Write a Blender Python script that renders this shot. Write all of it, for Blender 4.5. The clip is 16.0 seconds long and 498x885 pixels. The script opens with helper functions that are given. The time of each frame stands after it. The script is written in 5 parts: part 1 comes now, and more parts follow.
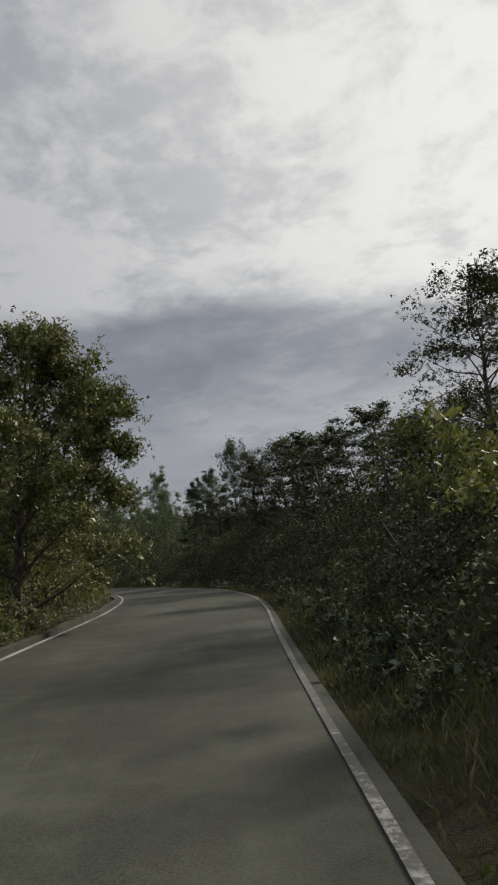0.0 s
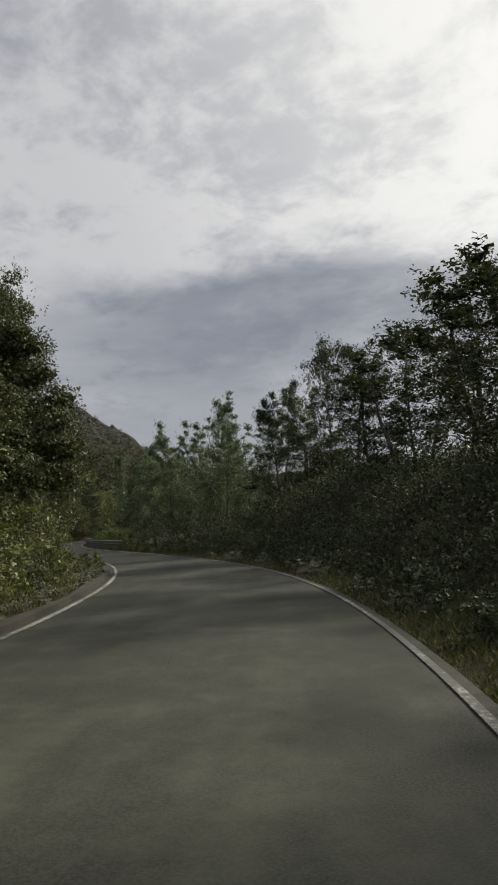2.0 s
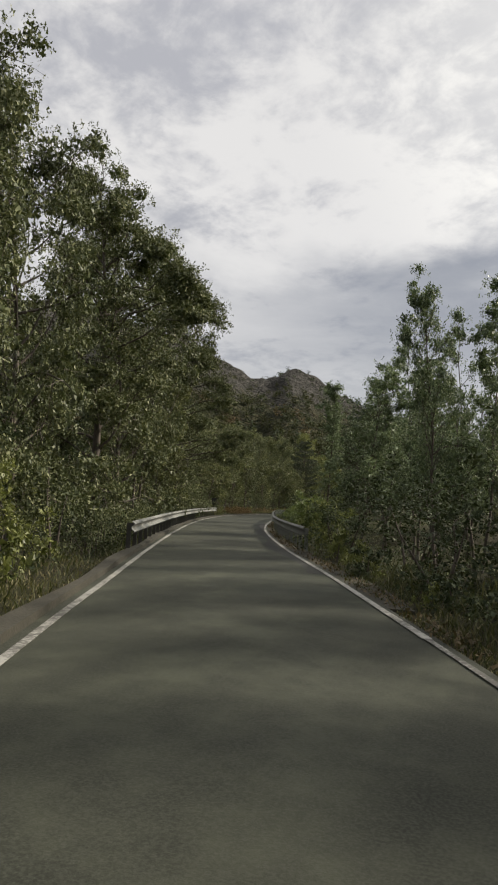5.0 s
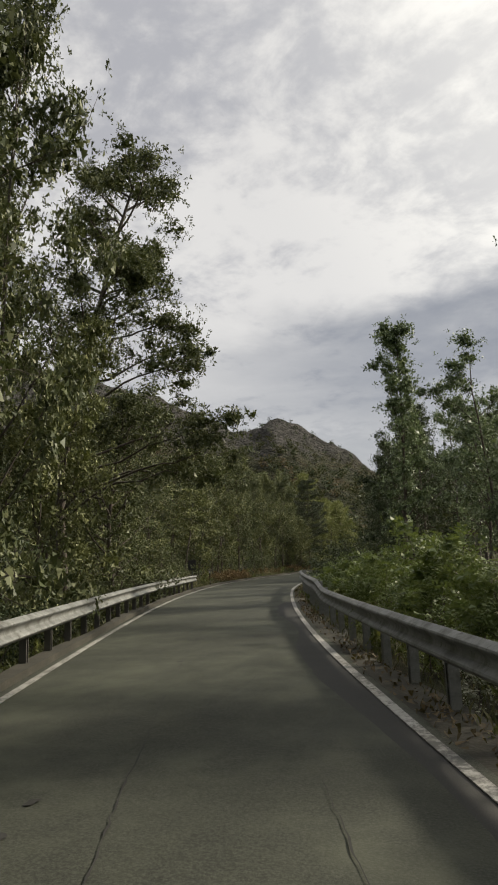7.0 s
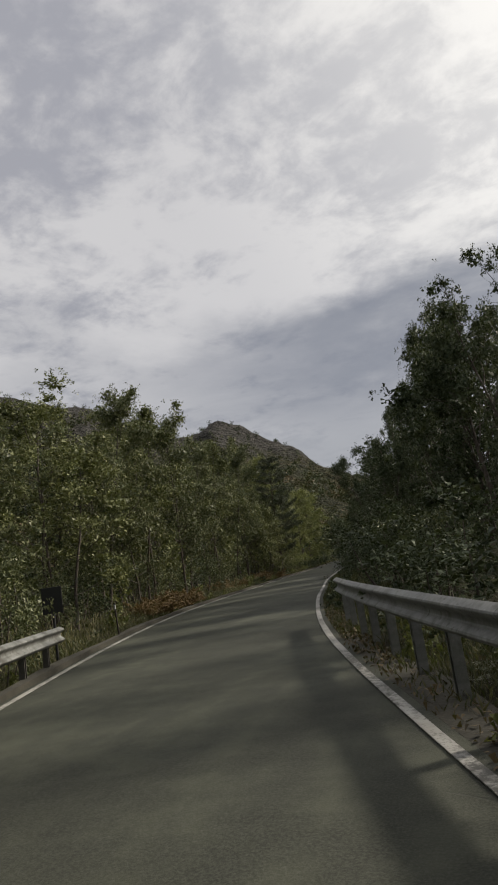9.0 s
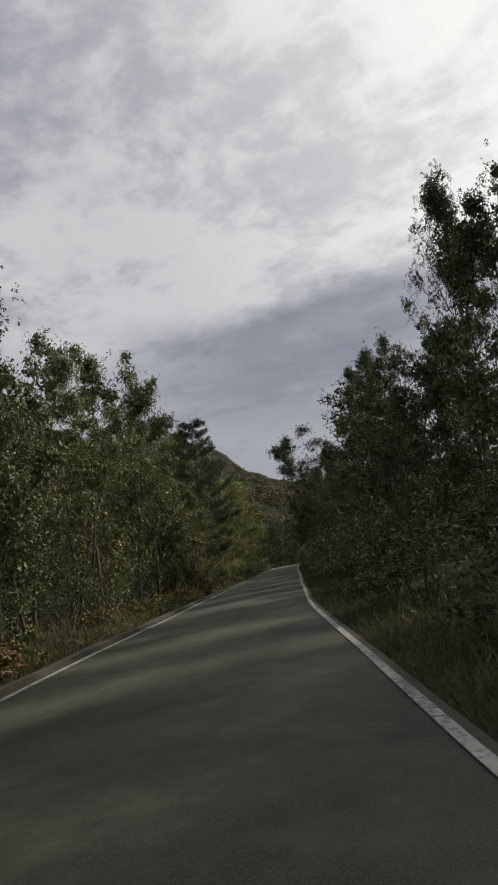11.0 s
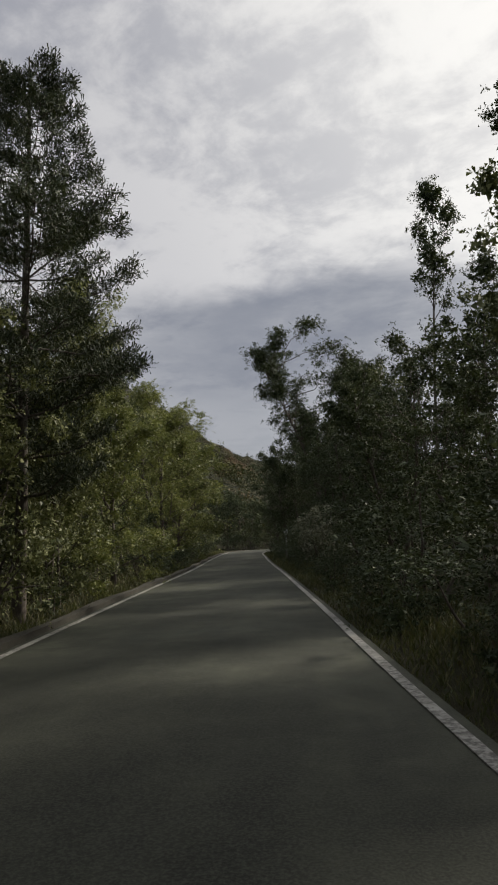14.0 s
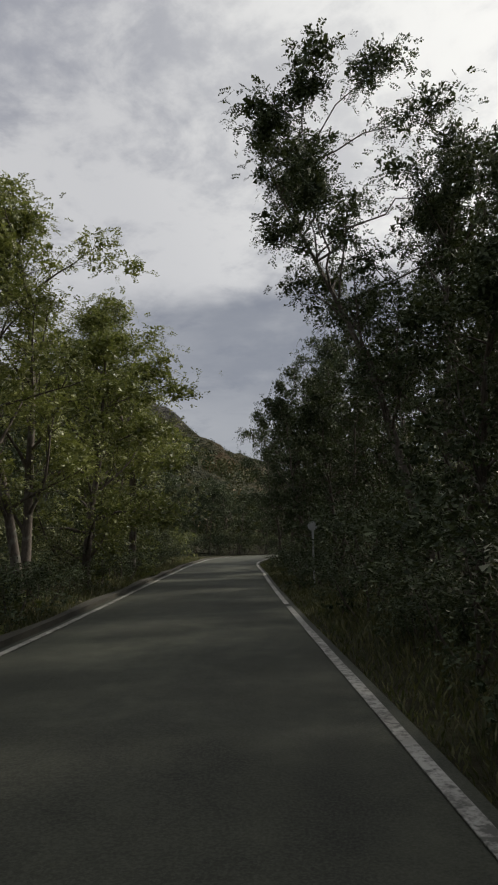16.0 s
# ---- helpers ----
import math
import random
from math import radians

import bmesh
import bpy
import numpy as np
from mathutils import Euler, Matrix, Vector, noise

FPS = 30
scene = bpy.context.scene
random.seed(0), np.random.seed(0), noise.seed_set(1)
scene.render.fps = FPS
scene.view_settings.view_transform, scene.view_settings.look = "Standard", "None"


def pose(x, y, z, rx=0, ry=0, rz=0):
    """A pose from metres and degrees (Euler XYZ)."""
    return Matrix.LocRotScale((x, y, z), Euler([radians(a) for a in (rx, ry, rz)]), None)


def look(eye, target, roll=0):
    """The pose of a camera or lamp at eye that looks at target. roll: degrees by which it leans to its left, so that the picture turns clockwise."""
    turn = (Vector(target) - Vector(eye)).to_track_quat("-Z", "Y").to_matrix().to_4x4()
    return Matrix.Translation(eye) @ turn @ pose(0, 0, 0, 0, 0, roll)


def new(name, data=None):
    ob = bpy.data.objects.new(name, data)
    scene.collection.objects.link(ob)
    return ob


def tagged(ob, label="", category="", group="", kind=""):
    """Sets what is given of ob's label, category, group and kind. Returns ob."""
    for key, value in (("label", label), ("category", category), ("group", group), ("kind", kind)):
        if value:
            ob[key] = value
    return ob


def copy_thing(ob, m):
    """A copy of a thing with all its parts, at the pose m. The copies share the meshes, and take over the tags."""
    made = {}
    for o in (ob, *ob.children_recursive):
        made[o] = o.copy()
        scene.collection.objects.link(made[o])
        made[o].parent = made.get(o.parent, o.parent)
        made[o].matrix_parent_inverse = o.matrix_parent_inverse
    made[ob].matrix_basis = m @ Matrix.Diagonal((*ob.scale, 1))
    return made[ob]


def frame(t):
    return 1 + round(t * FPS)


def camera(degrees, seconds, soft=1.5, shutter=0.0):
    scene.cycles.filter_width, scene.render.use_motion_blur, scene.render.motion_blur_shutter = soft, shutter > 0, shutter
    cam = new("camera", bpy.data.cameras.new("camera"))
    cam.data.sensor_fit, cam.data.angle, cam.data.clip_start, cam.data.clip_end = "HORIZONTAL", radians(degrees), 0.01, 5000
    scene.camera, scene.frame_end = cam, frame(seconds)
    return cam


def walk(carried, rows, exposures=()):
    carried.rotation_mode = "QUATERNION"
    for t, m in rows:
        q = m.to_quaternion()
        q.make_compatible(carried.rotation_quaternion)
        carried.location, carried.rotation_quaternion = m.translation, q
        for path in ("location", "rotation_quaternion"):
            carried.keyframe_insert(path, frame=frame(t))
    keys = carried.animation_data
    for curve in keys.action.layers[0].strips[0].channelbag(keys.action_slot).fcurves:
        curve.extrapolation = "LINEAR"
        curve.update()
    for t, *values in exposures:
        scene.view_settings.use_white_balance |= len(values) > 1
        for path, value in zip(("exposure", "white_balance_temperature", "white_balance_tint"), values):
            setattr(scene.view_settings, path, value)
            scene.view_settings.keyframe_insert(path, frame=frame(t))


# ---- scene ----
cam = camera(40.8, 16.0, soft=2.0)
PATH = [
    (0, (-2.904, 5.4, 1.383), (-2.742, 7.364, 1.726), -5.0),
    (0.5, (-2.624, 10.157, 1.383), (-2.456, 12.122, 1.72), -4.8),
    (1, (-2.424, 14.9, 1.383), (-2.296, 16.869, 1.709), -6.8),
    (1.5, (-2.425, 19.159, 1.383), (-2.409, 21.138, 1.676), -5.4),
    (2, (-2.395, 23.772, 1.383), (-2.502, 25.755, 1.626), -3.1),
    (2.5, (-2.487, 28.43, 1.383), (-2.696, 30.409, 1.585), -0.6),
    (3, (-2.848, 32.844, 1.383), (-3.226, 34.8, 1.561), 1.6),
    (3.5, (-3.442, 37.261, 1.383), (-3.95, 39.189, 1.549), 2.6),
    (6, (-12.783, 62.68, 1.383), (-13.641, 64.471, 1.618), 2.5),
    (6.5, (-14.871, 67.341, 1.383), (-15.696, 69.134, 1.706), 1.6),
    (7, (-17.086, 72.234, 1.383), (-17.808, 74.066, 1.733), -2.1),
    (7.5, (-19.246, 77.209, 1.383), (-19.908, 79.065, 1.725), -4.2),
    (8, (-21.322, 82.248, 1.383), (-21.947, 84.112, 1.752), -5.2),
    (8.5, (-23.269, 87.33, 1.383), (-23.867, 89.201, 1.757), -6.5),
    (9, (-25.052, 92.395, 1.383), (-25.607, 94.282, 1.744), -8.6),
    (9.5, (-26.737, 97.386, 1.383), (-27.204, 99.296, 1.749), -11.0),
    (10, (-28.217, 102.285, 1.383), (-28.589, 104.217, 1.746), -12.8),
    (12.5, (-33.691, 126.909, 1.383), (-33.97, 128.862, 1.709), -4.1),
    (13, (-34.549, 132.226, 1.383), (-34.81, 134.186, 1.687), -3.5),
    (13.5, (-35.408, 137.579, 1.383), (-35.66, 139.542, 1.676), -2.9),
    (14, (-36.137, 143.201, 1.383), (-36.375, 145.166, 1.671), -2.6),
    (14.5, (-36.873, 149.032, 1.383), (-37.099, 150.998, 1.678), -2.2),
    (15, (-37.545, 154.77, 1.383), (-37.763, 156.735, 1.686), -1.9),
    (15.5, (-38.244, 160.819, 1.383), (-38.456, 162.785, 1.685), -1.0),
    (16, (-38.974, 167.014, 1.383), (-39.191, 168.98, 1.677), -1.3),
]
walk(cam, [(t, look(eye, target, roll)) for t, eye, target, roll in PATH],
     [(0, -0.35, 6500, 10), (1.5, -0.22, 6500, 10), (2.5, -0.04, 6550, 10), (3.5, 0.27, 6600, 10), (6, 0.30, 6800, 9), (7, 0.24, 6800, 9), (7.5, 0.08, 6800, 9), (8.5, 0.02, 6700, 11), (10, -0.2, 6500, 11), (12.5, -0.02, 6550, 11), (13.5, -0.06, 6550, 11), (16, -0.12, 6500, 10)])

# ---- light: thin broken overcast, the sun behind it ahead and to the right ----
SUN_AZ, SUN_EL = radians(50), radians(35)      # azimuth from +y towards +x
SUN_DIR = Vector((math.sin(SUN_AZ) * math.cos(SUN_EL), math.cos(SUN_AZ) * math.cos(SUN_EL), math.sin(SUN_EL)))
sun_data = bpy.data.lights.new("sun", "SUN")
sun_data.energy, sun_data.angle, sun_data.color = 4.2, radians(5), (1.0, 0.93, 0.80)
sun = new("sun", sun_data)
sun.matrix_world = look(SUN_DIR * 100, (0, 0, 0))


class Nodes:
    """A small builder for node trees."""

    def __init__(self, tree):
        self.tree = tree
        tree.nodes.clear()

    def add(self, kind, inputs=None, **settings):
        n = self.tree.nodes.new(kind)
        for k, v in settings.items():
            setattr(n, k, v)
        for k, v in (inputs or {}).items():
            if isinstance(v, bpy.types.NodeSocket):
                self.tree.links.new(v, n.inputs[k])
            else:
                n.inputs[k].default_value = v
        return n

    def math(self, op, a, b=0.0, clamp=False):
        return self.add("ShaderNodeMath", {0: a, 1: b}, operation=op, use_clamp=clamp).outputs[0]

    def noise(self, vector, scale, detail=4.0, rough=0.55, warp=0.0):
        return self.add("ShaderNodeTexNoise", {"Vector": vector, "Scale": scale, "Detail": detail, "Roughness": rough, "Distortion": warp}).outputs[0]

    def ramp(self, fac, stops, mode="LINEAR"):
        n = self.add("ShaderNodeValToRGB", {0: fac})
        n.color_ramp.interpolation = mode
        while len(n.color_ramp.elements) < len(stops):
            n.color_ramp.elements.new(0.5)
        for e, (p, c) in zip(n.color_ramp.elements, stops):
            e.position, e.color = p, (*c, 1) if len(c) == 3 else c
        return n.outputs[0]

    def range(self, v, a, b, c=0.0, d=1.0, smooth=False):
        n = self.add("ShaderNodeMapRange", {0: v, 1: a, 2: b, 3: c, 4: d}, interpolation_type="SMOOTHSTEP" if smooth else "LINEAR")
        return n.outputs[0]

    def mix(self, fac, a, b, blend="MIX"):
        n = self.add("ShaderNodeMix", data_type="RGBA", blend_type=blend)
        for k, v in ((0, fac), (6, a), (7, b)):
            if isinstance(v, bpy.types.NodeSocket):
                self.tree.links.new(v, n.inputs[k])
            else:
                n.inputs[k].default_value = v if k == 0 else (*v, 1)
        return n.outputs[2]


world = bpy.data.worlds.new("sky")
scene.world = world
world.use_nodes = True
w = Nodes(world.node_tree)
sky = w.add("ShaderNodeTexSky", sky_type="NISHITA", sun_disc=False, sun_elevation=SUN_EL, sun_rotation=SUN_AZ, altitude=600.0, dust_density=2.0)
way = w.add("ShaderNodeTexCoord").outputs["Generated"]
xyz = w.add("ShaderNodeSeparateXYZ", {0: way})
up = w.math("ADD", w.math("MAXIMUM", xyz.outputs[2], 0.0), 0.16)
sheet = w.add("ShaderNodeCombineXYZ", {0: w.math("DIVIDE", xyz.outputs[0], up), 1: w.math("DIVIDE", xyz.outputs[1], up), 2: 0.3}).outputs[0]
stretch = w.add("ShaderNodeMapping", {0: sheet, 1: (3.1, 1.7, 0), 2: (0, 0, 0.5)}).outputs[0]
big = w.noise(stretch, 1.0, 4.0, 0.5, 0.0)
fine = w.noise(stretch, 5.0, 8.0, 0.60, 0.35)
tuft = w.noise(stretch, 17.0, 5.0, 0.60, 0.2)
cover = w.math("ADD", w.math("MULTIPLY", big, 0.42), w.math("ADD", w.math("MULTIPLY", fine, 0.43), w.math("MULTIPLY", tuft, 0.15)))
toward = w.add("ShaderNodeVectorMath", {0: way, 1: tuple(SUN_DIR)}, operation="DOT_PRODUCT").outputs["Value"]
glow = w.range(toward, 0.52, 0.96, 0.0, 1.0, True)
# the low grey bank of cloud, in level streaks
flat = w.add("ShaderNodeMapping", {0: way, 1: (0.4, 0.2, 0.1), 3: (1.6, 1.6, 5.0)}).outputs[0]
streak = w.noise(flat, 1.7, 8.0, 0.58, 0.25)
edge = w.math("ADD", xyz.outputs[2], w.math("ADD", w.math("MULTIPLY", w.math("SUBTRACT", streak, 0.5), 0.20), w.math("MULTIPLY", w.math("SUBTRACT", big, 0.5), 0.22)))
bank = w.math("MULTIPLY", w.math("MULTIPLY", w.range(edge, 0.16, 0.24, 0.25, 1, True), w.range(edge, 0.40, 0.32, 0, 1, True)), w.math("MULTIPLY", w.range(xyz.outputs[0], -0.5, -0.1, 0.45, 1, True), w.range(streak, 0.36, 0.62, 1.0, 0.7, True)))
grey = w.mix(w.range(cover, 0.41, 0.56, 0, 1, True), (0.395, 0.405, 0.448), (0.67, 0.67, 0.68))
lit = w.mix(w.math("MULTIPLY", glow, w.range(cover, 0.38, 0.52, 0.62, 1.0, True)), grey, (1.12, 1.11, 1.06))
banked = w.mix(w.math("MULTIPLY", bank, 0.85), lit, (0.215, 0.235, 0.285))
low = w.mix(w.range(xyz.outputs[2], 0.235, 0.15, 0, 0.85, True), banked, (0.375, 0.39, 0.425))
clear = w.add("ShaderNodeBackground", {"Color": sky.outputs[0], "Strength": 0.1})
cloud = w.add("ShaderNodeBackground", {"Color": low, "Strength": 1.0})
both = w.add("ShaderNodeMixShader", {0: 0.93, 1: clear.outputs[0], 2: cloud.outputs[0]})
w.add("ShaderNodeOutputWorld", {0: both.outputs[0]})


# ---- materials ----
def material(name):
    m = bpy.data.materials.new(name)
    m.use_nodes = True
    n = Nodes(m.node_tree)
    at = n.add("ShaderNodeTexCoord").outputs["Object"]
    return m, n, at


def finish(n, colour, rough, bump=None, strength=0.3, depth=0.01, metal=0.0, spec=0.5):
    p = n.add("ShaderNodeBsdfPrincipled", {"Metallic": metal, "Specular IOR Level": spec})
    for key, v in (("Base Color", colour), ("Roughness", rough)):
        if isinstance(v, bpy.types.NodeSocket):
            n.tree.links.new(v, p.inputs[key])
        else:
            p.inputs[key].default_value = (*v, 1) if key == "Base Color" else v
    if bump is not None:
        b = n.add("ShaderNodeBump", {"Strength": strength, "Distance": depth, "Height": bump})
        n.tree.links.new(b.outputs[0], p.inputs["Normal"])
    n.add("ShaderNodeOutputMaterial", {0: p.outputs[0]})
    return p


def leaf_material(name, a, b, c, through_it=0.3, rough=0.46, sheen=0.42):
    """Leaves in three hues that vary from leaf to leaf and tree to tree; the bright end also stands in for glints."""
    m, n, at = material(name)
    one = n.add("ShaderNodeNewGeometry").outputs["Random Per Island"]
    tree = n.add("ShaderNodeObjectInfo").outputs["Random"]
    spot = n.noise(at, 0.45, 2.0)
    pick = n.math("ADD", n.math("MULTIPLY", one, 0.80), n.math("ADD", n.math("MULTIPLY", spot, 0.4), n.math("MULTIPLY", tree, 0.2)))
    # wide step from a to c puts sky glints into the leaf colour
    colour = n.ramp(pick, [(0.15, a), (0.6, b), (1.0, c)])
    p = n.add("ShaderNodeBsdfPrincipled", {"Base Color": colour, "Roughness": rough, "Specular IOR Level": sheen})
    t = n.add("ShaderNodeBsdfTranslucent", {"Color": n.mix(0.5, colour, (0.12, 0.14, 0.02))})
    s = n.add("ShaderNodeMixShader", {0: through_it, 1: p.outputs[0], 2: t.outputs[0]})
    n.add("ShaderNodeOutputMaterial", {0: s.outputs[0]})
    return m


OAK = leaf_material("oak_leaf", (0.0227, 0.0301, 0.0139), (0.0915, 0.1109, 0.0486), (0.2150, 0.2260, 0.1120), 0.14, 0.5, 0.26)
OLIVE = leaf_material("olive_green_leaf", (0.0227, 0.0321, 0.0116), (0.1110, 0.1270, 0.0450), (0.2800, 0.2920, 0.1290), 0.16, 0.5, 0.28)
# Shade of the right side and the wood's inside is put into this colour.
SHADELEAF = leaf_material("shade_dark_leaf", (0.0110, 0.0174, 0.0092), (0.0360, 0.0510, 0.0262), (0.1080, 0.1310, 0.0740), 0.12, 0.55, 0.14)
# Brightened version of the leaf above: light and glare put into its colour.
SLIMLEAF = leaf_material("lit_grey_green_leaf", (0.0265, 0.0421, 0.0218), (0.0977, 0.1411, 0.0688), (0.2678, 0.3323, 0.1756), 0.2)
LIGHTLEAF = leaf_material("light_leaf", (0.0500, 0.0610, 0.0185), (0.1380, 0.1610, 0.0470), (0.3050, 0.3200, 0.1080), 0.32)
NEEDLE = leaf_material("pine_needle", (0.026, 0.036, 0.021), (0.056, 0.072, 0.041), (0.105, 0.120, 0.068), 0.06, 0.6, 0.25)
RUST = leaf_material("rust_bracken", (0.085, 0.055, 0.022), (0.170, 0.105, 0.045), (0.270, 0.190, 0.095), 0.2, 0.7)
FARLEAF = leaf_material("dull_distant_leaf", (0.030, 0.036, 0.018), (0.060, 0.066, 0.033), (0.105, 0.104, 0.058), 0.1, 0.8, 0.05)
AUTUMN = leaf_material("dull_brown_autumn_leaf", (0.050, 0.038, 0.018), (0.090, 0.062, 0.028), (0.140, 0.100, 0.050), 0.15, 0.7)
PALE = leaf_material("pale_grey_green_leaf", (0.070, 0.080, 0.045), (0.180, 0.190, 0.125), (0.400, 0.400, 0.310), 0.2, 0.7)
FRESH = leaf_material("fresh_green_leaf", (0.055, 0.084, 0.024), (0.118, 0.165, 0.046), (0.190, 0.235, 0.080), 0.35)
GRASS = leaf_material("grass_blade", (0.026, 0.036, 0.012), (0.054, 0.064, 0.023), (0.130, 0.122, 0.058), 0.25, 0.7)
DRYGRASS = leaf_material("dry_grass", (0.095, 0.092, 0.042), (0.160, 0.146, 0.070), (0.270, 0.234, 0.136), 0.25, 0.75)


def bark_material():
    m, n, at = material("bark")
    streak = n.add("ShaderNodeMapping", {0: at, 3: (6, 6, 1.2)}).outputs[0]
    g = n.noise(streak, 4.0, 6.0, 0.65)
    lichen = n.noise(at, 3.0, 3.0)
    base = n.ramp(g, [(0.3, (0.035, 0.028, 0.022)), (0.7, (0.13, 0.105, 0.085))])
    finish(n, n.mix(n.range(lichen, 0.55, 0.7), base, (0.17, 0.17, 0.14)), 0.9, g, 0.8, 0.02)
    return m


def asphalt_material():
    m, n, at = material("asphalt")
    grit = n.noise(at, 55.0, 4.0, 0.75)
    stain = n.noise(at, 0.35, 5.0, 0.6, 0.4)
    mid = n.noise(at, 2.3, 4.0, 0.6)
    along = n.noise(n.add("ShaderNodeMapping", {0: at, 3: (1.6, 0.12, 1)}).outputs[0], 1.0, 3.0)
    v = n.math("ADD", n.math("MULTIPLY", stain, 0.45), n.math("ADD", n.math("MULTIPLY", mid, 0.3), n.math("MULTIPLY", along, 0.25)))
    base = n.ramp(v, [(0.38, (0.0188, 0.0206, 0.0152)), (0.5, (0.0350, 0.0378, 0.0266)), (0.62, (0.0685, 0.0728, 0.0500))])
    colour = n.mix(n.range(grit, 0.42, 0.62, 0, 0.45), base, (0.096, 0.099, 0.078))
    web = n.add("ShaderNodeTexVoronoi", {"Vector": n.add("ShaderNodeMixRGB", {0: 0.12, 1: at, 2: n.add("ShaderNodeTexNoise", {"Vector": at, "Scale": 1.1}).outputs[1]}).outputs[0], "Scale": 0.55}, feature="DISTANCE_TO_EDGE").outputs[0]
    crack = n.math("MULTIPLY", n.range(web, 0.005, 0.0015), n.range(n.noise(at, 0.22, 2.0), 0.56, 0.64))
    colour = n.mix(n.math("MULTIPLY", crack, 0.35), colour, (0.03, 0.03, 0.028))
    h = n.math("SUBTRACT", n.math("ADD", grit, n.math("MULTIPLY", mid, 0.5)), crack)
    finish(n, colour, n.range(stain, 0.3, 0.7, 0.9, 0.75), h, 0.5, 0.006, 0.0, 0.3)
    return m


def patch_material():
    m, n, at = material("dark_asphalt_patch")
    grit = n.noise(at, 110.0, 3.0, 0.7)
    stain = n.noise(at, 0.9, 4.0, 0.6)
    base = n.ramp(stain, [(0.3, (0.030, 0.030, 0.028)), (0.7, (0.044, 0.043, 0.038))])
    finish(n, n.mix(n.range(grit, 0.4, 0.7, 0, 0.4), base, (0.075, 0.074, 0.07)), 0.85, grit, 0.4, 0.004, 0.0, 0.3)
    return m


def paint_material(name, worn):
    m, n, at = material(name)
    wear = n.noise(at, 14.0, 5.0, 0.7)
    patchy = n.noise(at, 0.5, 3.0)
    bare = n.range(n.math("ADD", n.math("MULTIPLY", wear, 0.7), n.math("MULTIPLY", patchy, 0.45)), 0.56 - worn, 0.68 - worn, 0, 0.93)
    dirt = n.ramp(n.noise(at, 3.0, 4.0), [(0.3, (0.26, 0.25, 0.225)), (0.7, (0.44, 0.43, 0.40))])
    finish(n, n.mix(bare, dirt, (0.075, 0.073, 0.065)), 0.7, wear, 0.3, 0.003)
    return m


def soil_material():
    m, n, at = material("woodland_soil")
    a, b, c = n.noise(at, 0.5, 4.0), n.noise(at, 5.0, 5.0, 0.7), n.noise(at, 38.0, 3.0, 0.7)
    v = n.math("ADD", n.math("MULTIPLY", a, 0.4), n.math("ADD", n.math("MULTIPLY", b, 0.35), n.math("MULTIPLY", c, 0.25)))
    colour = n.ramp(v, [(0.3, (0.016, 0.014, 0.008)), (0.45, (0.032, 0.029, 0.016)), (0.58, (0.044, 0.046, 0.020)), (0.75, (0.085, 0.070, 0.040))])
    finish(n, colour, 0.95, n.math("ADD", b, c), 0.9, 0.05, 0.0, 0.15)
    return m


def gravel_material():
    m, n, at = material("gravel_shoulder")
    a = n.add("ShaderNodeTexVoronoi", {"Vector": at, "Scale": 28.0}).outputs
    b = n.noise(at, 1.4, 4.0)
    stones = n.mix(n.range(b, 0.35, 0.65), (0.032, 0.029, 0.021), (0.070, 0.063, 0.047))
    finish(n, n.mix(n.range(a[0], 0.2, 0.7, 0, 0.6), stones, (0.03, 0.028, 0.018)), 0.95, a[0], 0.35, 0.01)
    return m


def steel_material():
    m, n, at = material("weathered_galvanised_steel")
    s = n.noise(n.add("ShaderNodeMapping", {0: at, 3: (1, 1, 5)}).outputs[0], 2.0, 5.0, 0.6)
    f = n.noise(at, 26.0, 3.0)
    clean = n.ramp(n.math("ADD", n.math("MULTIPLY", s, 0.7), n.math("MULTIPLY", f, 0.3)), [(0.3, (0.13, 0.132, 0.122)), (0.7, (0.34, 0.345, 0.325))])
    grime = n.noise(n.add("ShaderNodeMapping", {0: at, 3: (1.0, 1.0, 0.5)}).outputs[0], 3.4, 6.0, 0.7)
    spots = n.range(n.noise(at, 11.0, 3.0, 0.6), 0.62, 0.70)
    colour = n.mix(n.math("MAXIMUM", n.range(grime, 0.48, 0.66, 0, 0.75), n.math("MULTIPLY", spots, 0.7)), clean, (0.062, 0.056, 0.044))
    finish(n, colour, n.range(s, 0.3, 0.7, 0.5, 0.72), f, 0.15, 0.002, 0.45)
    return m


def plain(name, colour, rough=0.6, metal=0.0):
    m, n, at = material(name)
    g = n.noise(at, 9.0, 5.0, 0.65)
    finish(n, n.mix(n.range(g, 0.35, 0.7, 0, 0.5), colour, tuple(c * 0.6 for c in colour)), rough, g, 0.15, 0.002, metal)
    return m


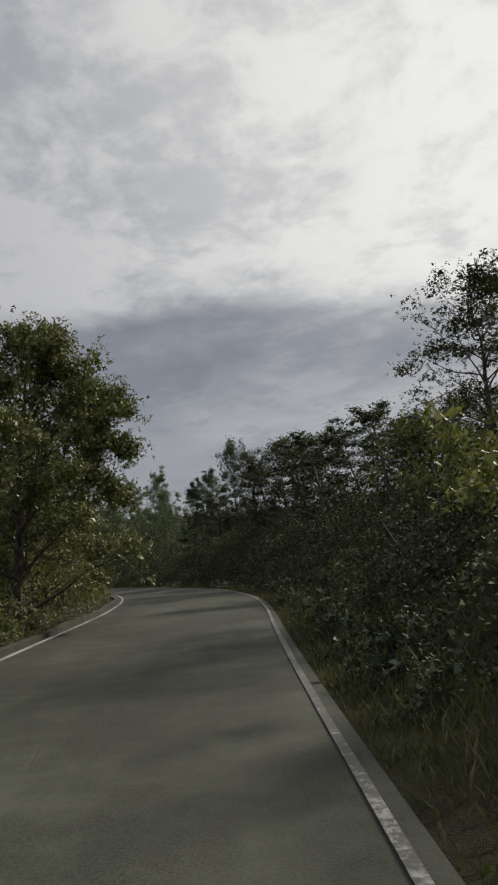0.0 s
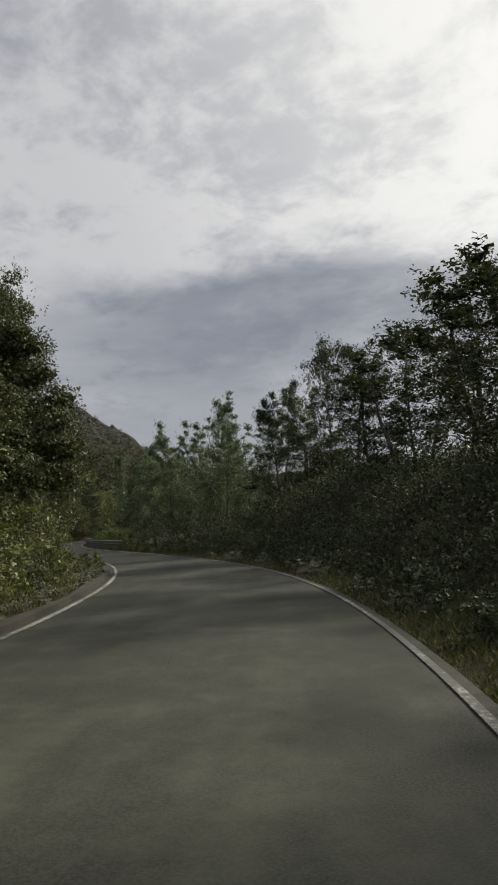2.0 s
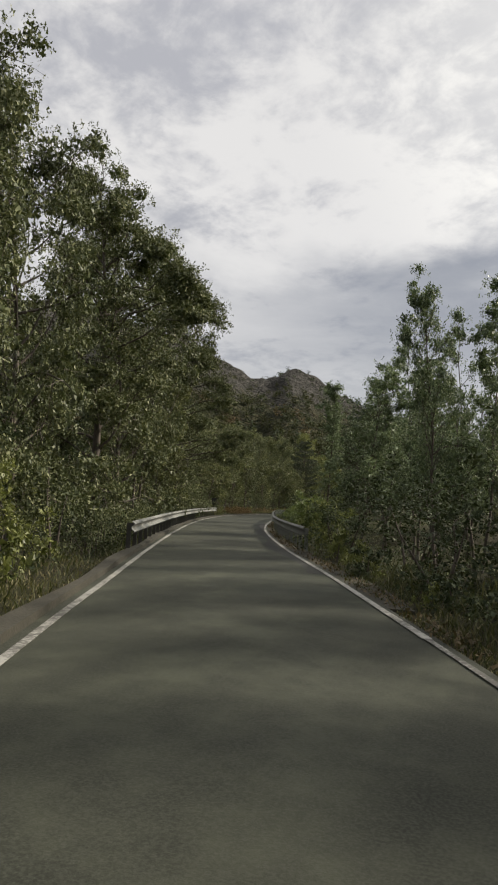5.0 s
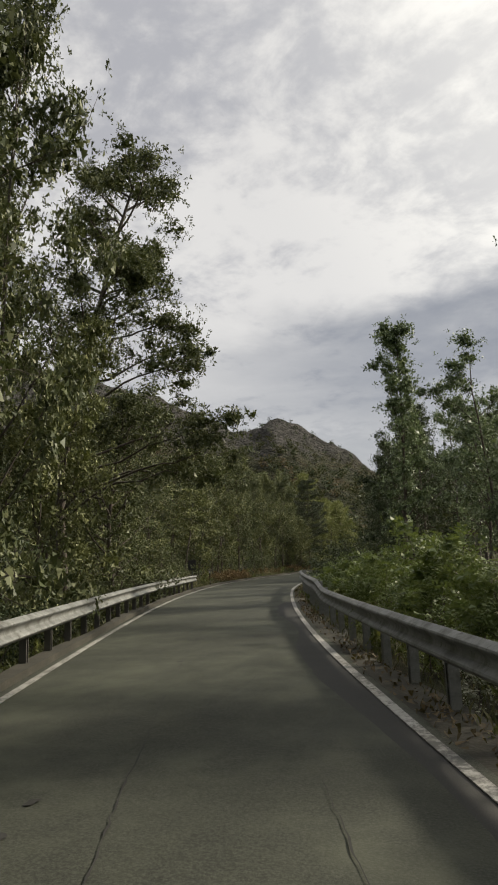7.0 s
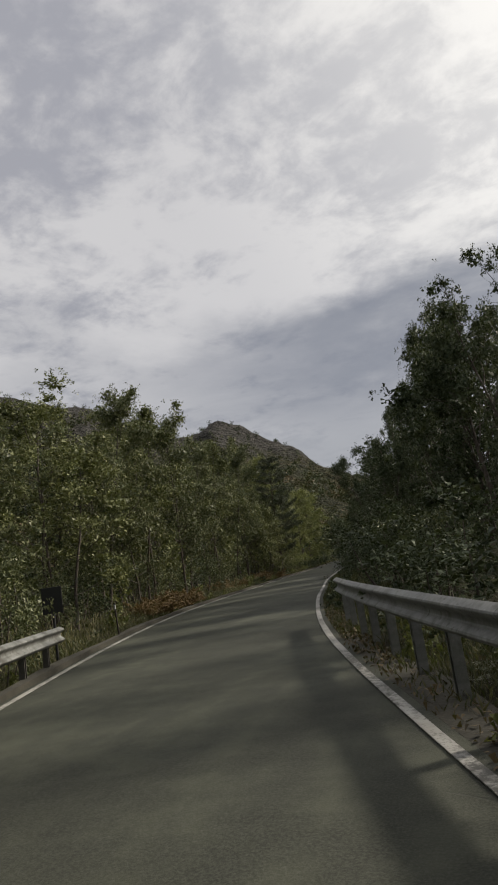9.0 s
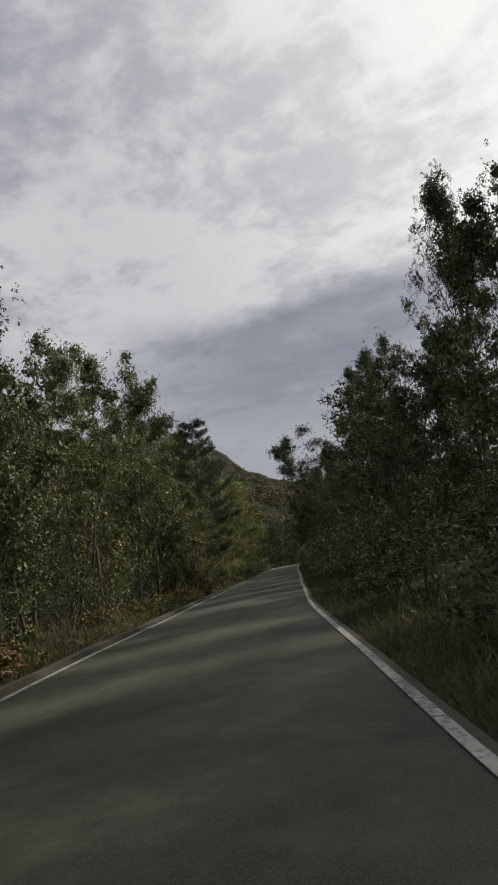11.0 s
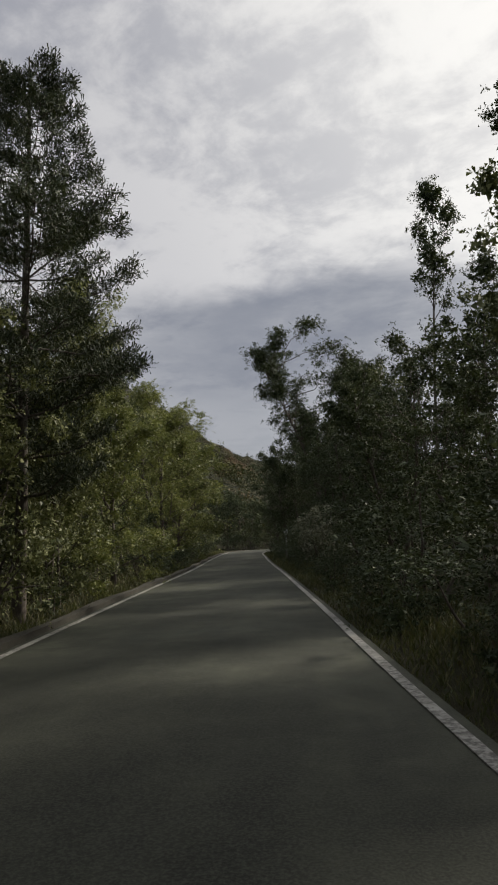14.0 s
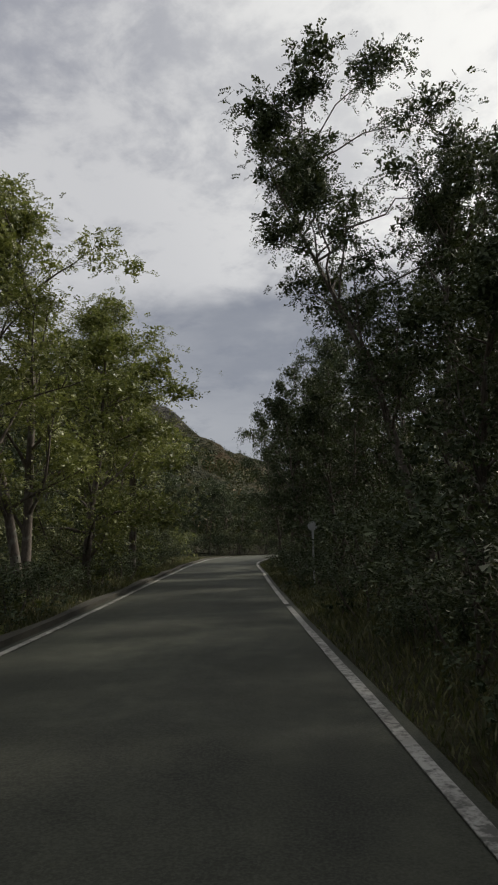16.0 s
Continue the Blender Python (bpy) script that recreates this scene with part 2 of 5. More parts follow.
def mountain_material():
    m, n, at = material("scrub_and_rock_slope")
    geo = n.add("ShaderNodeNewGeometry")
    a, b, c = n.noise(at, 0.012, 6.0, 0.65), n.noise(at, 0.06, 7.0, 0.72, 0.5), n.noise(at, 0.30, 5.0, 0.75)
    z = n.add("ShaderNodeSeparateXYZ", {0: geo.outputs["Position"]}).outputs[2]
    slabs = n.add("ShaderNodeTexVoronoi", {"Vector": n.add("ShaderNodeMapping", {0: at, 3: (1, 1, 2.2)}).outputs[0], "Scale": 0.14, "Randomness": 1.0}, feature="DISTANCE_TO_EDGE").outputs[0]
    joint = n.range(slabs, 0.0, 0.12)
    rockiness = n.math("ADD", n.range(z, 40, 100, 0.0, 0.40), n.math("ADD", n.math("MULTIPLY", b, 0.75), n.math("MULTIPLY", a, 0.3)))
    scrub = n.ramp(c, [(0.38, (0.016, 0.020, 0.011)), (0.52, (0.045, 0.048, 0.026)), (0.66, (0.100, 0.086, 0.050))])
    rust = n.mix(n.range(n.noise(at, 0.03, 3.0), 0.55, 0.68, 0, 0.6), scrub, (0.085, 0.052, 0.026))
    rock = n.mix(n.range(joint, 0, 1, 0.62, 1.0), (0.020, 0.020, 0.019), n.ramp(c, [(0.35, (0.045, 0.043, 0.040)), (0.65, (0.118, 0.112, 0.102))]))
    colour = n.mix(n.range(rockiness, 0.66, 0.76, 0, 0.95), rust, rock)
    finish(n, colour, 0.95, n.math("ADD", n.math("MULTIPLY", joint, 0.3), n.math("ADD", b, c)), 1.0, 5.0, 0.0, 0.1)
    return m


BARK, ASPHALT, PATCH, PAINT, SOIL = bark_material(), asphalt_material(), patch_material(), paint_material("worn_white_road_paint", 0.02), soil_material()
FADED = paint_material("almost_worn_off_road_paint", 0.13)
GRAVEL, STEEL, SLOPE = gravel_material(), steel_material(), mountain_material()
CRACK = plain("tar_crack", (0.026, 0.025, 0.022), 0.9)
BLACKPAINT = plain("dull_black_sign_back", (0.018, 0.018, 0.018), 0.7)
GREYPAINT = plain("grey_sign_back", (0.40, 0.41, 0.41), 0.5, 0.3)
STAKEWOOD = plain("grey_weathered_stake", (0.042, 0.034, 0.026), 0.85)


# ---- helpers for meshes ----
def mesh_object(name, verts, faces, mat, parent=None, smooth=False):
    me = bpy.data.meshes.new(name)
    me.from_pydata([tuple(v) for v in verts], [], [tuple(f) for f in faces])
    if mat:
        me.materials.append(mat)
    if smooth:
        me.polygons.foreach_set("use_smooth", [True] * len(me.polygons))
    me.update()
    ob = new(name, me)
    ob.parent = parent
    return ob


def part(name, bm, mat, parent, label=""):
    """One mesh object from a bmesh, under a thing."""
    me = bpy.data.meshes.new(name)
    bm.to_mesh(me)
    bm.free()
    me.materials.append(mat)
    ob = new(name, me)
    ob.parent = parent
    return tagged(ob, label)


def box(bm, centre, size, bevel=0.0, turn=None):
    m = Matrix.Translation(centre) @ (turn or Matrix.Identity(4)) @ Matrix.Diagonal((*size, 1))
    made = bmesh.ops.create_cube(bm, size=1.0, matrix=m)
    if bevel:
        edges = {e for v in made["verts"] for e in v.link_edges}
        bmesh.ops.bevel(bm, geom=list(edges), offset=bevel, segments=2, affect="EDGES", profile=0.5)


def spline(ys, xs):
    """A smooth curve x(y) through knots, with slopes taken from the neighbours."""
    ys, xs = np.array(ys, float), np.array(xs, float)
    slope = np.gradient(xs, ys)

    def at(y):
        y = np.clip(np.asarray(y, float), ys[0], ys[-1])
        i = np.clip(np.searchsorted(ys, y) - 1, 0, len(ys) - 2)
        h = ys[i + 1] - ys[i]
        t = (y - ys[i]) / h
        return ((1 + 2 * t) * (1 - t) ** 2 * xs[i] + t * (1 - t) ** 2 * h * slope[i] + t * t * (3 - 2 * t) * xs[i + 1] + t * t * (t - 1) * h * slope[i + 1])

    return at


# ---- the plan: the road's two painted edges, x as a function of y ----
right_edge = spline([-60, 0, 14, 19, 25, 30, 38, 43.4, 48.8, 53.7, 64, 72, 83, 95.3, 104, 114.4, 121.5, 132, 140, 149, 158, 172, 181, 196, 215, 225, 231, 235],
                    [-5.4, -2.45, -1.85, -1.58, -1.24, -1.18, -1.88, -3.0, -4.7, -6.55, -11.3, -15.25, -20.15, -24.75, -27.55, -30.0, -31.3, -33.15, -34.25, -35.5, -36.65, -38.5, -39.75, -41.65, -43.6, -43.2, -41.6, -38.5])
left_edge = spline([-60, 0, 20, 29.5, 36, 42.4, 47, 52, 60, 67.5, 77.8, 84, 92, 100.7, 106, 114.3, 122.8, 135.6, 142, 151, 161, 175.6, 195, 215, 226, 234, 240],
                   [-10.8, -7.3, -6.5, -6.3, -6.6, -7.45, -8.5, -10.1, -13.8, -17.4, -22.2, -24.95, -28.3, -31.5, -33.2, -35.4, -36.9, -38.5, -39.35, -40.45, -41.6, -43.2, -45.7, -48.0, -48.6, -47.0, -43.5])
BEND_Y = 228.0


def smooth01(v, a, b):
    t = np.clip((np.asarray(v, float) - a) / (b - a), 0, 1)
    return t * t * (3 - 2 * t)


def side_distance(x, y):
    """How far a place lies outside the painted edges: right positive, left negative, 0 on the road."""
    yy = np.clip(y, -60, 226)
    r, l = right_edge(yy), left_edge(yy)
    lean = np.cos(np.arctan((right_edge(yy + 1) - right_edge(yy - 1)) / 2))
    return np.where(x > r, (x - r) * lean, np.where(x < l, (x - l) * lean, 0.0))


def wave(x, y):
    return 0.5 * np.sin(0.31 * x + 1.3 * np.sin(0.17 * y)) + 0.3 * np.sin(0.47 * y + 0.9) + 0.2 * np.sin(0.9 * x - 0.7 * y)


def ground_height(x, y):
    x, y = np.asarray(x, float), np.asarray(y, float)
    d = side_distance(x, y)
    out = np.abs(d)
    near = smooth01(out, 0.9, 4.0)
    bank = smooth01(out, 1.2, 7.0) * 3.0 * smooth01(y, 70, 56) + smooth01(out, 7, 30) * 4.0 * smooth01(y, 90, 50)
    fall = -smooth01(out, 0.9, 5.0) * 1.6 * smooth01(y, 66, 74) * smooth01(y, 112, 104)
    later = smooth01(out, 1.5, 9.0) * 1.2 * smooth01(y, 112, 126)
    right = bank + fall + later
    left = -smooth01(out, 0.45, 2.8) * 1.6 * smooth01(y, 64, 68) * smooth01(y, 106, 103) + smooth01(out, 1.2, 8.0) * 0.9 * (smooth01(y, 60, 50) + smooth01(y, 104, 114))
    z = np.where(d > 0, right, left) + near * 0.22 * wave(x, y) - 0.03
    return np.where(y > 226, np.maximum(z * smooth01(y, 262, 250), -0.03) * 0 - 0.03 + 2.0 * smooth01(y, 246, 270), z)


def build_ground():
    """One sheet, fine along the road and coarse to the horizon."""
    xs = np.concatenate([[-3200, -1500, -700, -350, -200, -140, -110, -90], np.arange(-76, 40, 1.1), [44, 52, 64, 80, 110, 150, 220, 380, 700, 1500, 3200]])
    ys = np.concatenate([[-3200, -1500, -600, -250, -120, -80, -60], np.arange(-50, 290, 1.5), [296, 310, 330, 360, 400, 460, 560, 800, 1500, 3200]])
    gx, gy = np.meshgrid(xs, ys)
    z = ground_height(gx, gy)
    verts = np.stack([gx, gy, z], -1).reshape(-1, 3)
    nx, ny = len(xs), len(ys)
    i = (np.arange(ny - 1)[:, None] * nx + np.arange(nx - 1)).ravel()
    faces = np.stack([i, i + 1, i + nx + 1, i + nx], 1)
    ob = mesh_object("ground", verts, faces, SOIL, smooth=True)
    tagged(ob, "brown woodland soil with leaf litter and low growth", "ground", kind="structure")


def ribbon(name, inner, outer, ys, z, mat, thick=0.0):
    """A strip between two curves x(y)."""
    a = np.stack([inner(ys), ys, np.full(len(ys), z)], 1)
    b = np.stack([outer(ys), ys, np.full(len(ys), z)], 1)
    n = len(ys)
    verts = np.concatenate([a, b])
    faces = [(k, n + k, n + k + 1, k + 1) for k in range(n - 1)]
    ob = mesh_object(name, verts, faces, mat)
    if thick:
        m = ob.modifiers.new("depth", "SOLIDIFY")
        m.thickness, m.offset = thick, -1
    return ob


def build_road():
    ys = np.concatenate([np.arange(-55, 226, 1.0), np.arange(226, 240, 0.5)])
    rows = 13
    verts, faces = [], []
    for y in ys:
        yr = min(y, 234.9)
        l, r = float(left_edge(y)) - 0.20, float(right_edge(yr)) + 0.17
        if y > BEND_Y:
            r += (y - BEND_Y) ** 1.5 * 0.9
        for k in range(rows):
            u = k / (rows - 1)
            crown = 0.035 * (1 - (2 * u - 1) ** 2)
            verts.append((l + (r - l) * u, y, 0.012 + crown * 0.4 + 0.0015 * math.sin(y * 0.7 + u * 5)))
    for j in range(len(ys) - 1):
        for k in range(rows - 1):
            a = j * rows + k
            faces.append((a, a + 1, a + rows + 1, a + rows))
    road = mesh_object("road", verts, faces, ASPHALT)
    m = road.modifiers.new("depth", "SOLIDIFY")
    m.thickness, m.offset = 0.12, -1
    tagged(road, "narrow worn grey asphalt country road with cracks", "road", kind="structure")
    y0 = np.concatenate([np.arange(-55, 60, 0.8), [60]])
    y1 = np.concatenate([np.arange(60, 145.4, 0.8), [145.4]])
    y2 = np.concatenate([np.arange(145.75, 181.4, 0.8), [181.4]])
    y3 = np.arange(181.9, 231, 0.6)
    for ys_ in (y0, y1, y2, y3):
        thin = 0.016 if ys_ is y0 else 0.0
        o = ribbon("edge_line", lambda y: right_edge(y) - 0.052 + thin + 0.004 * np.sin(y * 7.3), lambda y: right_edge(y) + 0.06 - thin + 0.004 * np.sin(y * 5.9), ys_, 0.031, FADED if ys_ is y0 else PAINT, 0.008)
        tagged(o, "worn white painted line along the road edge", "road marking", kind="structure")
    for a, b in ((-55, 238),):
        o = ribbon("edge_line", lambda y: left_edge(y) - 0.055, lambda y: left_edge(y) + 0.05, np.arange(a, b, 0.7), 0.031, PAINT, 0.008)
        tagged(o, "worn white painted line along the road edge", "road marking", kind="structure")
    o = ribbon("asphalt_patch", lambda y: right_edge(y) - 0.53 + 0.02 * np.sin(y * 1.1) + 0.012 * np.sin(y * 4.3) + 0.012 * np.sin(y * 11.0), lambda y: right_edge(y) - 0.03, np.arange(65.6, 94, 0.2), 0.0180, PATCH, 0.0015)
    tagged(o, "darker newer asphalt strip inside the edge line", "asphalt patch", kind="structure")
    rng = np.random.default_rng(77)
    for y0, y1, share in ((66.0, 72.4, 0.452), (73.1, 78.8, 0.447), (80.2, 85.6, 0.45), (87.0, 92.6, 0.44), (67.4, 73.2, 0.766), (75.0, 76.6, 0.76), (31.0, 32.0, 0.3), (70.0, 71.4, 0.33), (69.6, 71.0, 0.2)):
        cy = np.arange(y0, y1, 0.09)
        drift = np.cumsum(rng.normal(size=len(cy))) * 0.005
        jit = rng.normal(size=len(cy)) * 0.006
        wide = 0.002 + 0.008 * rng.random(len(cy)) ** 2 * np.sin(np.linspace(0, np.pi, len(cy)))
        mid = lambda y: left_edge(y) + (right_edge(y) - left_edge(y)) * share + np.interp(y, cy, drift + jit)
        o = ribbon("road_crack", lambda y: mid(y) - np.interp(y, cy, wide), lambda y: mid(y) + np.interp(y, cy, wide), cy, 0.0345, CRACK)
        tagged(o, "dark tar-filled crack along the asphalt", "road crack", kind="structure")
    # shallow holes where the surface has broken out
    for y0, share, size in ((70.9, 0.12, 0.075), (71.2, 0.105, 0.05), (72.6, 0.19, 0.06), (73.4, 0.22, 0.04), (70.4, 0.41, 0.04), (72.9, 0.36, 0.07), (73.0, 0.39, 0.05), (75.2, 0.30, 0.06), (75.7, 0.31, 0.045), (71.6, 0.77, 0.05), (70.2, 0.78, 0.06), (81.0, 0.45, 0.06), (83.4, 0.44, 0.05)):
        turn = np.linspace(0, 2 * np.pi, 12)[:-1]
        reach = size * rng.uniform(0.55, 1.25, 11)
        x0 = float(left_edge(y0)) + float(right_edge(y0) - left_edge(y0)) * share
        v = np.stack([x0 + reach * np.cos(turn) * 0.8, y0 + reach * np.sin(turn) * 1.3, np.full(11, 0.0315)], 1)
        tagged(mesh_object("pothole", v, [tuple(range(11))], CRACK), "small dark pothole in the worn asphalt", "pothole", kind="structure")
    for y0, skew, a, b, wide in ((135.3, 0.9, 0.0, 0.93, 0.009), (140.6, -0.6, 0.15, 0.8, 0.010), (109.0, 0.5, 0.1, 0.75, 0.010), (152.4, 0.6, 0.0, 0.7, 0.010), (38.5, 0.8, 0.2, 0.9, 0.005)):
        u = np.linspace(a, b, 60)
        walk_off = np.cumsum(rng.normal(size=60)) * 0.018
        yy = y0 + skew * (u - 0.5) + walk_off
        xx = left_edge(yy) + (right_edge(yy) - left_edge(yy)) * u
        half = wide * rng.uniform(0.35, 1.0, 60)
        v = np.concatenate([np.stack([xx, yy - half, np.full(60, 0.0345)], 1), np.stack([xx, yy + half, np.full(60, 0.0345)], 1)])
        o = mesh_object("road_crack", v, [(k, k + 1, 61 + k, 60 + k) for k in range(59)], CRACK)
        tagged(o, "dark crack running across the asphalt", "road crack", kind="structure")
    for side in (-1, 1):
        if side > 0:
            o = ribbon("gravel_shoulder", lambda y: right_edge(y) + 0.17, lambda y: right_edge(y) + 0.62 + 0.12 * np.sin(y * 0.9), np.arange(62, 104, 0.8), 0.012, GRAVEL, 0.1)
        else:
            o = ribbon("gravel_shoulder", lambda y: left_edge(y) - 0.20, lambda y: left_edge(y) - 0.44 - 0.08 * np.sin(y * 0.8), np.arange(-55, 232, 0.8), 0.012, GRAVEL, 0.1)
        tagged(o, "strip of dusty gravel and leaf litter beside the road", "shoulder", kind="structure")


build_ground()
build_road()


# ---- the rocky hill behind the valley, and lower hills all round ----
HILL = Vector((-21, 82, 0))
hill_el = spline([-180, -120, -60, -20, 0, 6.9, 9.2, 11.1, 12.9, 15.7, 17.5, 19.3, 21, 22.5, 24.9, 27.7, 31, 36, 45, 60, 90, 130, 180],
                 [4.5, 4.5, 4.6, 4.5, 4.4, 4.8, 6.0, 7.3, 8.6, 9.8, 11.0, 11.6, 10.9, 10.7, 12.0, 13.0, 14.2, 15.6, 15, 12, 8, 6, 5])


def hill_height(az, r):
    """Height at an azimuth (degrees to the left of +y) and a distance from the middle of the plan."""
    top = math.tan(radians(float(hill_el(az)))) * 500 + 1.35
    rise = float(smooth01(r, 150, 500)) ** 1.25 if r < 500 else 1 - 0.35 * float(smooth01(r, 500, 760))
    x, y = HILL.x - r * math.sin(radians(az)), HILL.y + r * math.cos(radians(az))
    bumps = noise.fractal((x * 0.016, y * 0.016, 0.0), 0.9, 2.1, 6)
    ridge = 1 - abs(r - 500) / 350
    crag = abs(noise.fractal((x * 0.045, y * 0.045, 7.0), 0.8, 2.2, 5))
    return top * rise - crag * 5.0 * rise + 1.0 * rise + bumps * (3 + 9 * rise) * (0.35 if 480 < r < 520 else 1.0) + max(0, ridge) * noise.noise((x * 0.09, y * 0.09, 3)) * 2.2, x, y


def build_hills():
    az = np.concatenate([np.arange(-180, -6, 4.0), np.arange(-6, 46, 0.35), np.arange(46, 181, 4.0)])
    rr = [150, *range(165, 350, 15), *range(350, 540, 7), 560, 620, 760]
    verts, faces = [], []
    for a in az:
        for r in rr:
            h, x, y = hill_height(a, r)
            verts.append((x, y, h - (4 if r == 150 else 0)))
    n = len(rr)
    for i in range(len(az) - 1):
        for k in range(n - 1):
            b = i * n + k
            faces.append((b, b + n, b + n + 1, b + 1))
    tagged(mesh_object("mountain", verts, faces, SLOPE, smooth=True), "rocky hill with scrub on its slopes behind the woods", "mountain", kind="structure")


build_hills()


# ---- trees ----
def tube(verts, faces, path, radii, sides=6):
    """A tapered tube along a path."""
    path = np.asarray(path, float)
    start = len(verts)
    for k, p in enumerate(path):
        d = path[min(k + 1, len(path) - 1)] - path[max(k - 1, 0)]
        d = d / (np.linalg.norm(d) + 1e-9)
        u = np.cross(d, (0.31, 0.95, 0.05))
        u /= np.linalg.norm(u) + 1e-9
        v = np.cross(d, u)
        for s in range(sides):
            a = 2 * math.pi * s / sides
            verts.append(p + radii[k] * (math.cos(a) * u + math.sin(a) * v))
    for k in range(len(path) - 1):
        for s in range(sides):
            a, b = start + k * sides + s, start + k * sides + (s + 1) % sides
            faces.append((a, b, b + sides, a + sides))


def leaves(rng, centres, size, wide=0.55, up=0.5, droop=0.0, simple=False):
    """Pointed folded leaves, one at each centre: vertices and faces."""
    n = len(centres)
    d = rng.normal(size=(n, 3))
    d[:, 2] -= droop
    d /= np.linalg.norm(d, axis=1, keepdims=True)
    nrm = rng.normal(size=(n, 3)) + np.array([0, 0, up * 2])
    side = np.cross(d, nrm)
    side /= np.linalg.norm(side, axis=1, keepdims=True) + 1e-9
    face_n = np.cross(side, d)
    s = size * rng.uniform(0.6, 1.35, (n, 1))
    base, tip = centres - d * s * 0.5, centres + d * s * 0.5
    fold = face_n * s * 0.12
    a, b = centres + side * s * wide * 0.5 + fold, centres - side * s * wide * 0.5 + fold
    if simple:
        k = np.arange(n)[:, None] * 3
        return np.stack([base + (a - centres), tip, base + (b - centres)], 1).reshape(-1, 3), np.concatenate([k, k + 1, k + 2], 1)
    verts = np.stack([base, a, tip, b], 1).reshape(-1, 3)
    k = np.arange(n)[:, None] * 4
    faces = np.concatenate([k, k + 1, k + 2, k + 3], 1)
    return verts, faces


def wander(rng, start, direction, length, steps, bend, lift):
    """A limb's path that wanders and lifts."""
    pts, d = [np.array(start, float)], np.array(direction, float)
    for _ in range(steps):
        d = d + rng.normal(size=3) * bend + np.array([0, 0, lift])
        d /= np.linalg.norm(d)
        pts.append(pts[-1] + d * length / steps)
    return np.array(pts)


def unit(v):
    return v / (np.linalg.norm(v, axis=-1, keepdims=True) + 1e-9)


def rosettes(rng, middles, outward, size, per, wide, simple, frond=0.0):
    """Leaves that stand round the twigs' ends, or in two rows along a frond, facing out and up."""
    at = np.repeat(np.arange(len(middles)), per)
    n = len(at)
    if frond:
        axis = unit(outward * 0.7 + rng.normal(size=outward.shape) * 0.7 - np.array([0, 0, 0.25]))
        row = unit(np.cross(axis, rng.normal(size=axis.shape) * 0.5 + np.array([0, 0, 1.0])))
        u = np.tile(np.linspace(0.1, 1.0, per), len(middles))[:, None]
        hand = np.tile(np.where(np.arange(per) % 2, 1.0, -1.0), len(middles))[:, None]
        base = middles[at] + axis[at] * u * frond - np.array([0, 0, 1.0]) * u * u * frond * 0.3
        d = unit(row[at] * hand + axis[at] * 0.45 + rng.normal(size=(n, 3)) * 0.18)
        nrm = np.cross(axis, row)[at] * np.where(np.cross(axis, row)[at][:, 2:] < 0, -1, 1) + rng.normal(size=(n, 3)) * 0.3
    else:
        d = unit(rng.normal(size=(n, 3)) + outward[at] * 0.8 - np.array([0, 0, 0.25]))
        base = middles[at] + rng.normal(size=(n, 3)) * size * 0.32 + d * size * 0.1
        nrm = rng.normal(size=(n, 3)) * 0.8 + outward[at] * 0.7 + np.array([0, 0, 0.9])
    s = size * rng.uniform(0.6, 1.3, (n, 1))
    side = unit(np.cross(d, nrm))
    rise = np.cross(side, d)
    tip = base + d * s
    if simple:
        # broadest near the end, as the leaves of oaks are
        far = base + d * s * 0.9
        v = np.stack([base, far + side * s * wide * 0.5, far - side * s * wide * 0.5], 1).reshape(-1, 3)
        k = np.arange(n)[:, None] * 3
        return v, np.concatenate([k, k + 1, k + 2], 1)
    mid = base + d * s * 0.58 + rise * s * 0.10
    v = np.stack([base, mid + side * s * wide * 0.5, tip - rise * s * 0.08, mid - side * s * wide * 0.5], 1).reshape(-1, 3)
    k = np.arange(n)[:, None] * 4
    return v, np.concatenate([k, k + 1, k + 2, k + 3], 1)


